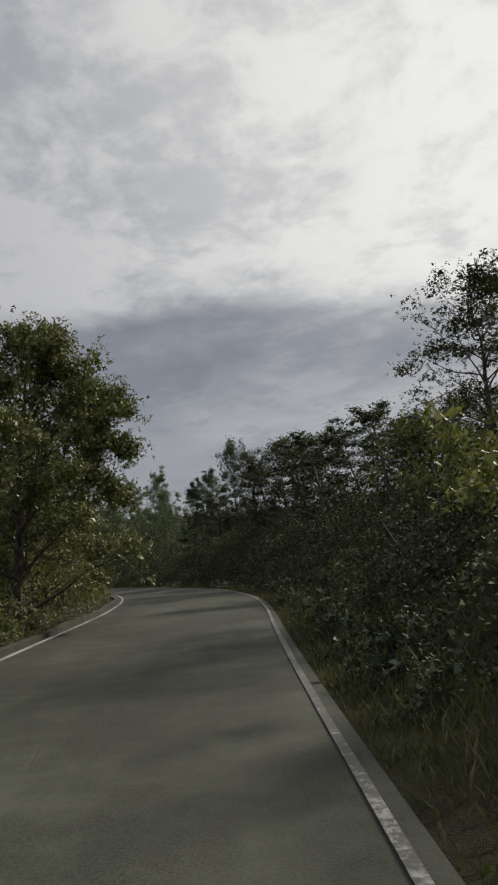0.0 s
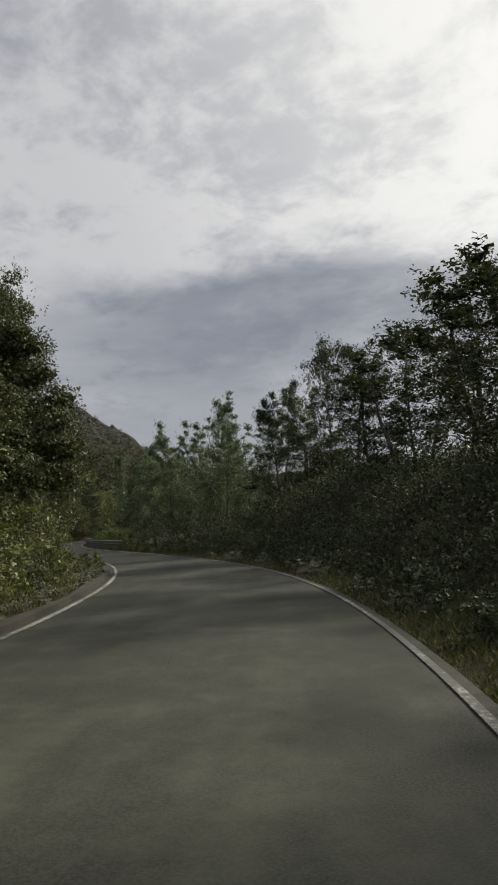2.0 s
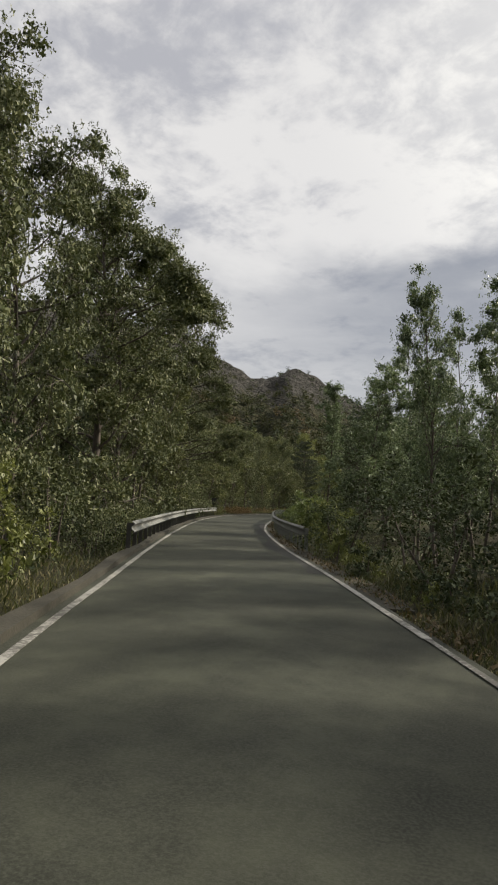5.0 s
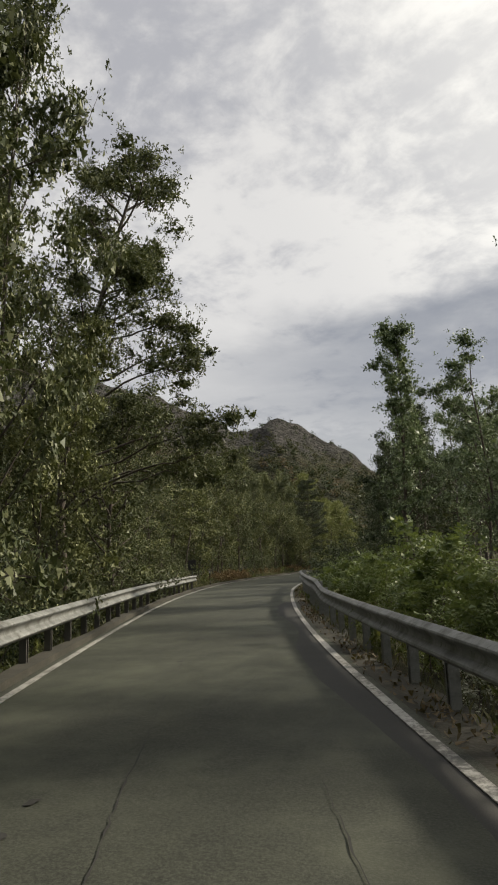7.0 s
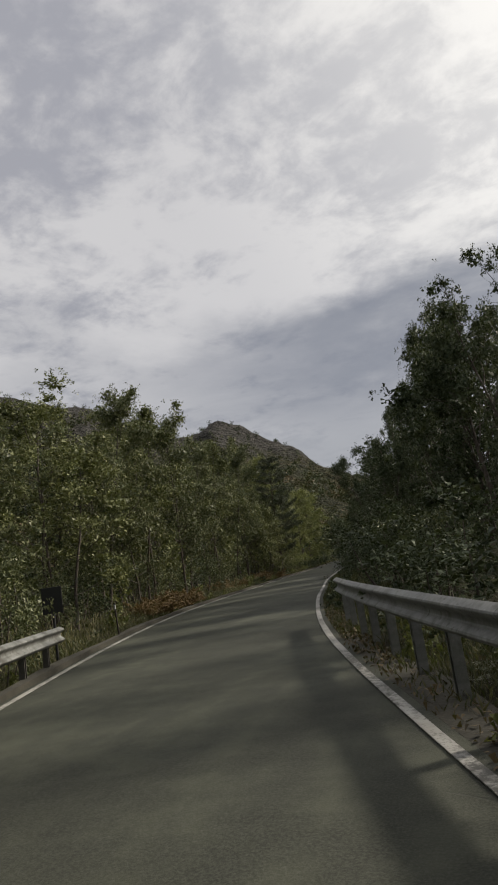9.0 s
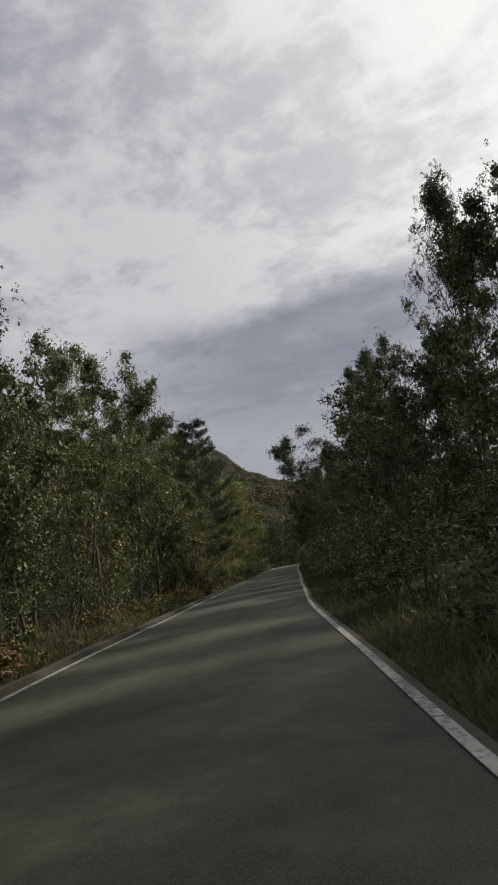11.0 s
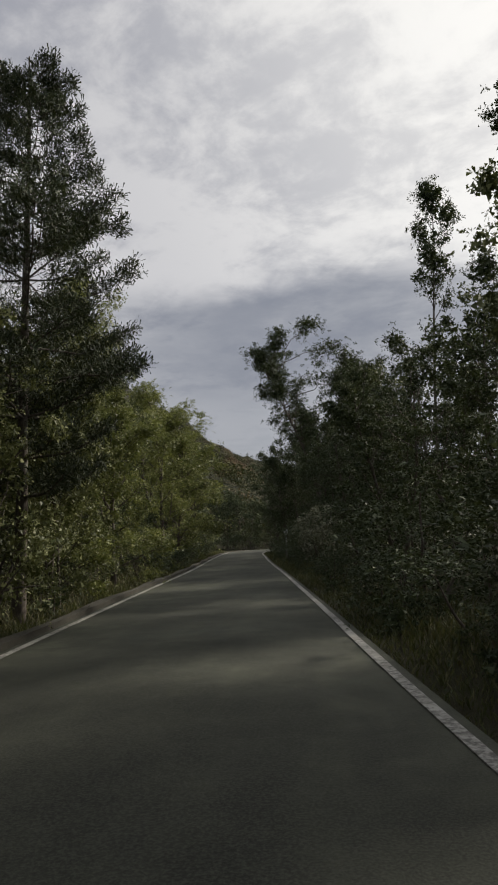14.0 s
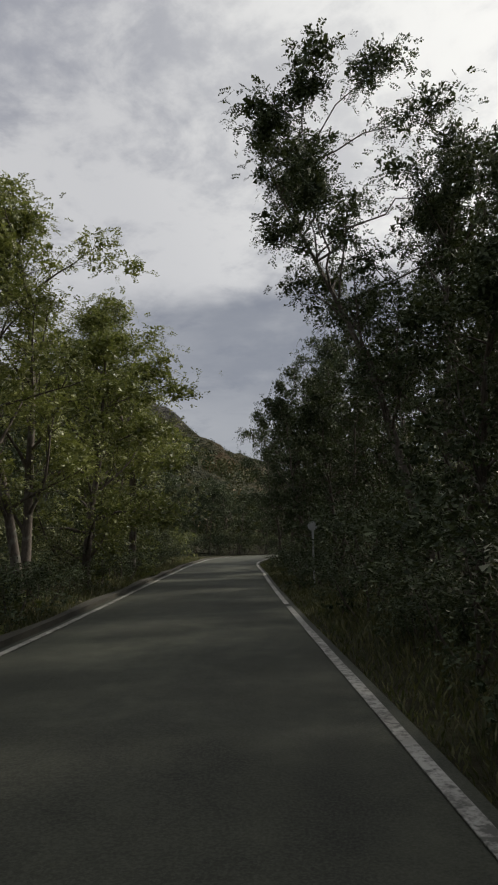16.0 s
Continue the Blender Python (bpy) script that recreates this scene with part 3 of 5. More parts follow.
def broadleaf(seed, height, radius, low, limbs, count, size, leaf, name, label, lift=0.12, lean=0.04, stems=1, rise=(0.25, 0.75), simple=False, sides=(7, 4, 3), inner=1.0, mass=0.7, bend=0.07, heart=1.5, stout=1.0, per=8, wide=0.45, frond=0.0, lobe=(0.12, 0.25), boughs=(), profile=None, tilt_to=None, fork=0.10, foot=0.25):
    """A tree or bush: stems with limbs and twigs, and leaves in rounded pads at the limbs' ends.

    boughs: limbs that reach to (x, y, z) from the foot, each ending in pads of the size given last."""
    rng = np.random.default_rng(seed)
    verts, faces, ends, tips, big = [], [], [], [], []
    laden = []
    spacing = 0.12 if height < 4 else 0.35

    def twig_at(limb, length, r1, j, k, reach=(0.22, 0.45)):
        q = rng.uniform(1.2, len(limb) - 1.1)
        s = limb[int(q)] + (limb[int(q) + 1] - limb[int(q)]) * (q % 1)
        d = (limb[-1] - limb[0]) / length + rng.normal(size=3) * 0.75
        twig = wander(rng, s, d / np.linalg.norm(d), length * rng.uniform(*reach), 3, 0.22, 0.02)
        if sides[2]:
            tube(verts, faces, twig, [r1 * 0.3, r1 * 0.22, r1 * 0.15, r1 * 0.06], sides[2])
        if j % 4 == 0:
            tips.append(twig[3])
            big.append(k * rng.uniform(*lobe))
        ends.extend([twig[1] + rng.normal(size=3) * 0.1, twig[2] + rng.normal(size=3) * 0.2, twig[3], twig[3] + rng.normal(size=3) * 0.25])

    for stem in range(stems):
        a0 = rng.uniform(0, 2 * math.pi)
        tilt = lean if stems == 1 else fork
        top = height * (0.9 if stem == 0 else rng.uniform(0.6, 0.9)) + foot - 0.25
        way = (tilt * math.cos(a0), tilt * math.sin(a0), 1) if tilt_to is None else (*tilt_to, 1)
        trunk = wander(rng, (spacing * stem * math.cos(a0), spacing * stem * math.sin(a0), -foot), way, top, 9, bend, 0.03)
        r0 = stout * (0.011 * height + 0.03) / (1 + 0.25 * (stems - 1))
        tube(verts, faces, trunk, [r0 * (1.35 if k == 0 else 1 - 0.09 * k) for k in range(10)], sides[0])
        n_here = max(3, limbs // stems)
        for i in range(n_here):
            f = low + (1 - low) * ((i + rng.uniform(0.1, 0.9)) / n_here)
            k = min(8.99, f * 9)
            p = trunk[int(k)] + (trunk[int(k) + 1] - trunk[int(k)]) * (k % 1)
            a = a0 + i * 2.4 + rng.uniform(-0.5, 0.5)
            g = (f - low) / (1 - low)
            shape = profile(g) if profile else math.sqrt(max(0.12, 1 - (g * 1.55 - 0.5) ** 2 * 0.8))
            length = radius * shape * rng.uniform(0.6, 1.2)
            e = rng.uniform(*rise) + f * 0.35
            limb = wander(rng, p, (math.cos(a) * math.cos(e), math.sin(a) * math.cos(e), math.sin(e)), length, 5, 0.16, lift * rng.uniform(-0.4, 1))
            r1 = r0 * 0.42 * (1.1 - f * 0.6)
            if sides[1]:
                tube(verts, faces, limb, [r1 * (1 - 0.17 * q) for q in range(6)], sides[1])
            ends.append(limb[-1])
            tips += [limb[-1], limb[3] + rng.normal(size=3) * radius * 0.08]
            big += [radius * rng.uniform(*lobe), radius * rng.uniform(*lobe)]
            for j in range(rng.integers(5, 8)):
                twig_at(limb, length, r1, j, radius)
        ends += [trunk[-1], trunk[-2]]
        tips += [trunk[-1], trunk[-2] + rng.normal(size=3) * 0.3]
        big += [radius * rng.uniform(*lobe), radius * rng.uniform(*lobe)]
        if stem == 0:
            for bx, by, bz, fat in boughs:
                goal = np.array([bx, by, bz])
                k = min(8.9, max(1.5, (bz + foot - 0.22 * math.hypot(bx, by)) / top * 9))
                p = trunk[int(k)] + (trunk[int(k) + 1] - trunk[int(k)]) * (k % 1)
                u = np.linspace(0, 1, 8)[:, None]
                limb = p + (goal - p) * u + np.array([0, 0, 1.0]) * np.sin(u * math.pi) * 0.5
                limb[1:-1] += rng.normal(size=(6, 3)) * 0.13
                length = float(np.linalg.norm(goal - p))
                r1 = r0 * 0.27
                tube(verts, faces, limb, [r1 * (1 - 0.125 * q) for q in range(8)], 5)
                tips += [limb[-1], limb[6] + rng.normal(size=3) * fat * 0.5, limb[5] + rng.normal(size=3) * fat * 0.7]
                big += [fat, fat * 0.9, fat * 0.8]
                laden += [len(tips) - 3, len(tips) - 2, len(tips) - 1]
                for j in range(14):
                    twig_at(limb[3:], length * 0.6, r1 * 0.6, j, fat / 0.3, (0.10, 0.24))
    ends, tips, big = np.array(ends), np.array(tips), np.array(big)
    sprays = max(12, count // per)
    loose = int(sprays * (1 - mass))
    weight = rng.uniform(0.3, 1.6, len(ends))
    at = rng.choice(len(ends), loose, p=weight / weight.sum())
    middles = ends[at] + rng.normal(size=(loose, 3)) * (0.16 if height > 4 else 0.05 * height) * np.array([1, 1, 0.65])
    outward = unit(rng.normal(size=(loose, 3)) + np.array([0, 0, 0.4]))
    # each limb carries rounded pads of leaves, thickest on their upper outside
    w2 = big**2 * (0.25 + np.hypot(tips[:, 0], tips[:, 1]) / radius + 0.5 * tips[:, 2] / height)
    w2[laden] *= 1.8
    at = rng.choice(len(tips), sprays - loose, p=w2 / w2.sum())
    d = unit(rng.normal(size=(len(at), 3)) + np.array([0, 0, 0.35]))
    lumps = 1 + 0.42 * np.sin(d[:, :1] * 5 + at[:, None]) * np.sin(d[:, 1:2] * 6 + 2 * at[:, None])
    reach = 1.12 - 0.75 * rng.random((len(at), 1)) ** 1.4
    shell = tips[at] + d * (big[at][:, None] * lumps * reach) * np.array([1, 1, 0.68])
    middles, outward = np.concatenate([middles, shell]), np.concatenate([outward, d])
    middles[:, 2] = np.maximum(middles[:, 2], 0.08)
    lv, lf = rosettes(rng, middles, outward, size, per, wide, simple, frond)
    if inner:
        # the leafy heart of each pad
        m = int(count * 0.22 * inner)
        d = unit(rng.normal(size=(m, 3)))
        at = rng.choice(len(tips), m, p=w2 / w2.sum())
        core = tips[at] + d * big[at][:, None] * 0.62 * rng.random((m, 1)) ** 0.4 * np.array([1, 1, 0.68])
        core[:, 2] = np.maximum(core[:, 2], 0.2)
        iv, jf = leaves(rng, core, size * heart, 0.75, simple=True)
        lf = [tuple(f) for f in lf] + [tuple(f) for f in jf + len(lv)]
        lv = np.concatenate([lv, iv])
    root = new(name)
    root["label"], root["category"] = label, "bush" if "bush" in name else "tree"
    mesh_object("trunk", verts, faces, BARK, root, True)
    mesh_object("crown", lv, lf, leaf, root)
    return root


def pine(seed, height, radius):
    """A pine with level boughs whose side twigs end in tufts of needles."""
    rng = np.random.default_rng(seed)
    verts, faces, tufts, aim = [], [], [], []
    trunk = wander(rng, (0, 0, -0.25), (0.03, 0, 1), height, 10, 0.02, 0.05)
    tube(verts, faces, trunk, [0.15 * (1 - 0.088 * k) for k in range(11)], 8)
    f = 0.22
    while f < 0.985:
        k = min(9.99, f * 10)
        p = trunk[int(k)] + (trunk[int(k) + 1] - trunk[int(k)]) * (k % 1)
        a0 = rng.uniform(0, 6.28)
        n = rng.integers(4, 7)
        for i in range(n):
            a = a0 + i * 6.28 / n + rng.uniform(-0.35, 0.35)
            length = radius * min(1.0, 0.16 + (1.0 - f) * 1.9, 0.55 + f * 1.2) * rng.uniform(0.6, 1.12)
            limb = wander(rng, p, (math.cos(a), math.sin(a), 0.10 + 0.5 * max(0, f - 0.6)), length, 6, 0.09, 0.045)
            tube(verts, faces, limb, [0.035 * (1.15 - f) * (1 - 0.14 * q) + 0.004 for q in range(7)], 5)
            ahead = unit(limb[-1] - limb[0])
            across = unit(np.cross(ahead, (0, 0, 1.0)))
            for q in np.linspace(1.6, 5.95, max(4, int(10 * length / radius))):
                s = limb[int(q)] + (limb[min(int(q) + 1, 6)] - limb[int(q)]) * (q % 1)
                for hand in (-1, 1):
                    way = unit(across * hand + ahead * 0.7 + np.array([0, 0, 0.25]) + rng.normal(size=3) * 0.2)
                    reach = length * 0.33 * (1.15 - q / 7) * rng.uniform(0.6, 1.3) + 0.1
                    tube(verts, faces, [s, s + way * reach], [0.008, 0.003], 3)
                    for u in np.linspace(0.3, 1.0, 5):
                        tufts.append(s + way * reach * u + rng.normal(size=3) * 0.03)
                        aim.append(unit(way * 0.8 + np.array([0, 0, 0.6])))
        f += rng.uniform(0.048, 0.07)
    lv, lf = rosettes(rng, np.array(tufts), np.array(aim), 0.15, 20, 0.18, True)
    root = new("pine_tree")
    root["label"], root["category"] = "tall dark green pine with whorled level boughs", "tree"
    mesh_object("trunk", verts, faces, BARK, root, True)
    mesh_object("crown", lv, lf, NEEDLE, root)
    return root


OAK_L = "spreading oak with olive green leaves at the roadside"


def full(g):
    """A crown that is broad from low down and rounds off above."""
    return math.sqrt(max(0.1, 1 - (g * 1.25 - 0.25) ** 2))


def rounded(g):
    """A crown whose upper limbs stay long."""
    return math.sqrt(max(0.2, 1 - (g * 1.3 - 0.55) ** 2 * 1.2))


def tapering(g):
    return 0.3 + 0.75 * (1 - g) ** 0.8


KINDS = {
    "verge_oak": broadleaf(15, 8.8, 3.1, 0.08, 34, 62000, 0.100, OLIVE, "oak_tree", "leafy oak whose boughs reach over the edge line", simple=True, wide=0.5, lift=0.05, rise=(0.1, 0.6), profile=full, boughs=((2.9, 1.3, 6.2, 0.7), (2.9, 1.7, 5.0, 0.7), (2.6, 2.6, 3.6, 0.7), (1.5, -2.0, 7.2, 0.6), (2.4, 3.6, 2.2, 0.7), (2.0, 0.9, 6.6, 0.7), (2.1, 1.4, 5.6, 0.8), (1.5, 0.5, 7.1, 0.6), (1.7, 2.2, 4.3, 0.8)), foot=0.6),
    "tall_oak": broadleaf(16, 8.9, 3.5, 0.06, 44, 66000, 0.104, OAK, "oak_tree", "tall leafy oak standing close to the road", simple=True, wide=0.5, rise=(0.15, 0.65), profile=tapering, lobe=(0.16, 0.27), boughs=((1.9, -0.3, 8.2, 0.55), (2.9, -0.5, 7.5, 0.6), (3.2, -0.7, 6.5, 0.7), (3.7, -0.3, 5.7, 0.7), (3.8, -1.0, 4.9, 0.8), (3.8, 0.2, 4.2, 0.8), (3.3, 1.2, 3.2, 0.8), (3.0, -1.4, 3.2, 0.8), (2.8, -2.4, 4.4, 0.8), (2.3, -1.6, 2.2, 0.7)), foot=0.6),
    "rail_oak": broadleaf(19, 15.5, 3.5, 0.16, 38, 68400, 0.104, OAK, "oak_tree", "tall oak leaning over the guardrail", simple=True, wide=0.5, rise=(0.15, 0.65), inner=1.3, foot=2.2, boughs=((4.0, 0.4, 8.6, 0.7), (3.4, 0.2, 9.4, 0.8), (2.2, 0.3, 10.8, 0.9), (4.8, -1.0, 7.6, 0.5))),
    "bough_oak": broadleaf(14, 15.5, 3.0, 0.55, 22, 36000, 0.108, OAK, "oak_tree", "large oak with long boughs hanging over the rail", lift=0.05, rise=(0.1, 0.6), heart=1.5, inner=0.7, wide=0.42, mass=0.72, foot=2.2, boughs=((5.6, -0.9, 5.2, 0.40), (4.9, -1.0, 4.7, 0.38), (5.4, -0.4, 4.2, 0.32), (4.5, 0.1, 3.8, 0.34), (3.4, 0.6, 4.2, 0.36), (4.8, -1.4, 6.7, 0.36), (4.2, -0.6, 7.4, 0.5), (3.7, 0.4, 8.4, 0.55), (3.3, -1.6, 9.4, 0.55), (2.6, 0.0, 10.6, 0.6))),
    "road_oak": broadleaf(26, 13, 4.0, 0.15, 36, 36000, 0.111, OAK, "oak_tree", "tall leafy oak behind the guardrail", simple=True, wide=0.52, rise=(0.15, 0.65), mass=0.82, inner=1.2),
    "side_oak": broadleaf(18, 11, 3.2, 0.24, 28, 22000, 0.111, OAK, "oak_tree", "dense dark-stemmed oak at the edge of the wood", sides=(6, 3, 3), simple=True, wide=0.52, rise=(0.2, 0.7), stems=2, inner=1.2, stout=0.8),
    "side_oak_b": broadleaf(27, 11, 3.0, 0.16, 28, 22000, 0.111, OLIVE, "oak_tree", "oak with yellowish green leaves at the edge of the wood", sides=(6, 3, 3), simple=True, wide=0.52, rise=(0.25, 0.8), stems=3, inner=1.2, stout=0.7),
    "oak_a": broadleaf(11, 11, 3.6, 0.08, 32, 16000, 0.111, OAK, "oak_tree", OAK_L, sides=(6, 4, 0), simple=True, wide=0.55, inner=1.2),
    "oak_b": broadleaf(12, 11, 3.4, 0.05, 32, 16000, 0.111, OLIVE, "oak_tree", "bushy oak with yellowish green leaves", sides=(6, 4, 0), simple=True, wide=0.55, inner=1.2),
    "oak_c": broadleaf(13, 11, 4.0, 0.14, 32, 16000, 0.111, SHADELEAF, "oak_tree", "open-crowned oak with long uneven limbs", sides=(6, 4, 0), simple=True, wide=0.52, mass=0.7, lobe=(0.12, 0.24)),
    "slim_a": broadleaf(21, 12, 2.3, 0.32, 28, 17100, 0.111, SLIMLEAF, "slender_tree", "slender tree with small grey-green leaves and thin stems", inner=0.6, simple=True, wide=0.5, rise=(0.2, 0.8), mass=0.5, lobe=(0.10, 0.20), profile=rounded, stout=0.65),
    "slim_b": broadleaf(22, 12, 2.1, 0.34, 24, 14400, 0.111, SLIMLEAF, "slender_tree", "tall thin tree with an airy leaf crown", inner=0.7, simple=True, wide=0.5, rise=(0.3, 0.9), stems=2, stout=0.65, mass=0.5, lobe=(0.10, 0.20), profile=rounded),
    "leaning_slim": broadleaf(24, 10.6, 1.25, 0.36, 26, 12400, 0.104, SLIMLEAF, "slender_tree", "thin leaning tree with a narrow crown behind the rail", inner=0.7, simple=True, wide=0.5, rise=(0.6, 1.1), mass=0.6, stout=0.6, bend=0.02, tilt_to=(0.10, -0.04), foot=2.2),
    "lone": broadleaf(23, 18, 2.0, 0.60, 18, 8000, 0.133, SHADELEAF, "slender_tree", "tall bare-stemmed tree with a small airy crown", simple=True, wide=0.52, rise=(0.6, 1.1), inner=0.5, mass=0.55, bend=0.025, lean=0.0, stout=0.45),
    "acacia": broadleaf(31, 14, 4.0, 0.22, 30, 30000, 0.1, SHADELEAF, "acacia_tree", "tall acacia with feathery shade-darkened leaves and bare limbs", fork=0.12, wide=0.55, rise=(0.45, 0.95), simple=True, mass=0.6, per=10, frond=0.3),
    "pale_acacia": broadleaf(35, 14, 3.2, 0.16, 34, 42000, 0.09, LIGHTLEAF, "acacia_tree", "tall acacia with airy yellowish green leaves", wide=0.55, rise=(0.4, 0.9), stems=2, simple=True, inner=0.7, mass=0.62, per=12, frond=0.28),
    "big_acacia": broadleaf(33, 15.2, 2.9, 0.30, 36, 60000, 0.095, SHADELEAF, "acacia_tree", "large acacia with feathery shade-darkened leaves leaning over the road", wide=0.55, rise=(0.35, 0.9), stems=2, simple=True, inner=0.6, mass=0.55, per=12, frond=0.3, boughs=((-4.0, -1.6, 12.5, 0.7), (-2.9, -2.0, 10.2, 0.6), (-2.6, -2.6, 13.6, 0.7), (-0.5, -0.8, 14.6, 0.7), (0.6, -0.8, 13.2, 0.8), (1.4, -0.4, 10.8, 0.8), (2.4, 0.2, 9.2, 0.9), (-3.0, -1.4, 11.4, 0.6)), foot=0.6),
    # right-hand oak seen on its shaded side; the shade is in its leaf colour
    "dark_oak": broadleaf(17, 12, 3.3, 0.14, 32, 20000, 0.111, SHADELEAF, "oak_tree", "oak with several stems against the sky, leaves darkened for shade", simple=True, wide=0.52, rise=(0.3, 0.8), stems=2, inner=1.3),
    "pale": broadleaf(41, 8, 2.5, 0.06, 26, 28500, 0.081, LIGHTLEAF, "young_tree", "young tree with light yellow-green leaves", simple=True, wide=0.5, rise=(0.3, 0.8), inner=1.1),
    "filler": broadleaf(51, 10, 3.2, 0.06, 22, 3200, 0.180, SHADELEAF, "woodland_tree", "leafy tree in the wood behind the road", heart=1.7, simple=True, wide=0.6, sides=(5, 3, 0)),
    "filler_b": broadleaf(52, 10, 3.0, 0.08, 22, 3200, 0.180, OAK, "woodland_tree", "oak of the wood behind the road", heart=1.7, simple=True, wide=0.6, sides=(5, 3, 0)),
    "wood_a": broadleaf(53, 10, 3.2, 0.05, 18, 4900, 0.156, SHADELEAF, "woodland_tree", "leafy tree in the wood by the road, coloured dark for shade", simple=True, wide=0.55, inner=1.4, sides=(5, 3, 0)),
    "wood_b": broadleaf(54, 10, 3.0, 0.12, 18, 4900, 0.156, OAK, "woodland_tree", "oak with dull green leaves in the roadside wood", simple=True, wide=0.55, inner=1.4, sides=(5, 3, 0)),
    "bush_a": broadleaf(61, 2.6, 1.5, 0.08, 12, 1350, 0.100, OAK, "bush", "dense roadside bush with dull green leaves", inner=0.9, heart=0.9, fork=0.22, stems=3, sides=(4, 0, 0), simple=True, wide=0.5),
    # bushes and verge weeds whose leaf colour carries the shade they stand in
    "bush_b": broadleaf(62, 2.6, 1.5, 0.08, 12, 1350, 0.100, SHADELEAF, "bush", "leafy bush under the trees, shade put into its dark leaves", inner=0.9, heart=0.9, fork=0.22, stems=3, sides=(4, 0, 0), simple=True, wide=0.5),
    "near_bush": broadleaf(68, 2.6, 1.5, 0.08, 12, 2400, 0.085, SHADELEAF, "bush", "small-leaved bush close to the white line, coloured dark for shade", inner=0.9, heart=0.9, fork=0.22, stems=3, sides=(4, 0, 0), simple=True, wide=0.5),
    "bush_c": broadleaf(63, 2.6, 1.5, 0.08, 12, 2400, 0.096, LIGHTLEAF, "bush", "bush with fresh light green leaves", fork=0.22, stems=4, sides=(4, 0, 0), simple=True, wide=0.5),
    "fern_bush": broadleaf(67, 2.6, 1.5, 0.08, 14, 5600, 0.085, FRESH, "bush", "fresh green feathery bush behind the guardrail", fork=0.25, stems=4, sides=(4, 3, 0), simple=True, per=10, frond=0.32),
    "seeding_bush": broadleaf(69, 2.8, 1.2, 0.15, 16, 5200, 0.075, PALE, "bush", "tall bush with pale green leaf sprays on the verge", fork=0.2, stems=3, sides=(4, 3, 0), simple=True, per=10, frond=0.2, rise=(0.5, 1.0)),
    "weed_bush": broadleaf(64, 0.7, 0.34, 0.1, 8, 340, 0.075, LIGHTLEAF, "weed_bush", "leafy weed with pale leaves at the road edge", stems=1, sides=(3, 0, 0), simple=True, per=6),
    "dark_weed": broadleaf(65, 0.7, 0.36, 0.1, 8, 480, 0.06, SHADELEAF, "weed_bush", "low green weed on the verge, coloured dark for shade", stems=1, sides=(3, 0, 0), simple=True, per=6),
    "pale_weed": broadleaf(66, 0.6, 0.32, 0.1, 8, 420, 0.045, PALE, "seeding_weed", "grey-leaved weed with pale seed heads at the road edge", stems=1, sides=(3, 0, 0), simple=True, per=6),
    "pine": pine(71, 11.6, 3.0),
}
used = set()
place_rng = np.random.default_rng(5)


def crown_size(root):
    """The height and the radius of a plant as built."""
    crown = next(c for c in root.children if c.name.startswith("crown"))
    co = np.empty(len(crown.data.vertices) * 3)
    crown.data.vertices.foreach_get("co", co)
    co = co.reshape(-1, 3)
    return float(np.percentile(co[:, 2], 99.8)), float(np.percentile(np.hypot(co[:, 0], co[:, 1]), 95))


SIZES = {k: crown_size(v) for k, v in KINDS.items()}


def plant(kind, x, y, height, radius=None, turn=None):
    """One tree or bush of that kind, scaled to the height and crown radius given; with a turn, at the size it was
    built.
    """
    proto = KINDS[kind]
    h0, r0 = SIZES[kind]
    sz = height / h0 if turn is None else 1.0
    sr = 1.0 if turn is not None else radius / r0 if radius else sz
    z = float(ground_height(x, y)) if turn is None else 0.0
    angle = place_rng.uniform(0, 2 * math.pi) if turn is None else radians(turn)
    m = Matrix.Translation((x, y, z)) @ Matrix.Rotation(angle, 4, "Z") @ Matrix.Diagonal((sr, sr, sz, 1))
    if kind not in used:
        used.add(kind)
        proto.matrix_world = m
        ob = proto
    else:
        base = proto.scale.copy()
        ob = copy_thing(proto, m @ Matrix.Diagonal((1 / base.x, 1 / base.y, 1 / base.z, 1)))
    ob["group"] = "weeds at the road edge" if "weed" in kind else "bushes along the road" if "bush" in kind else "trees of the roadside wood"
    return ob


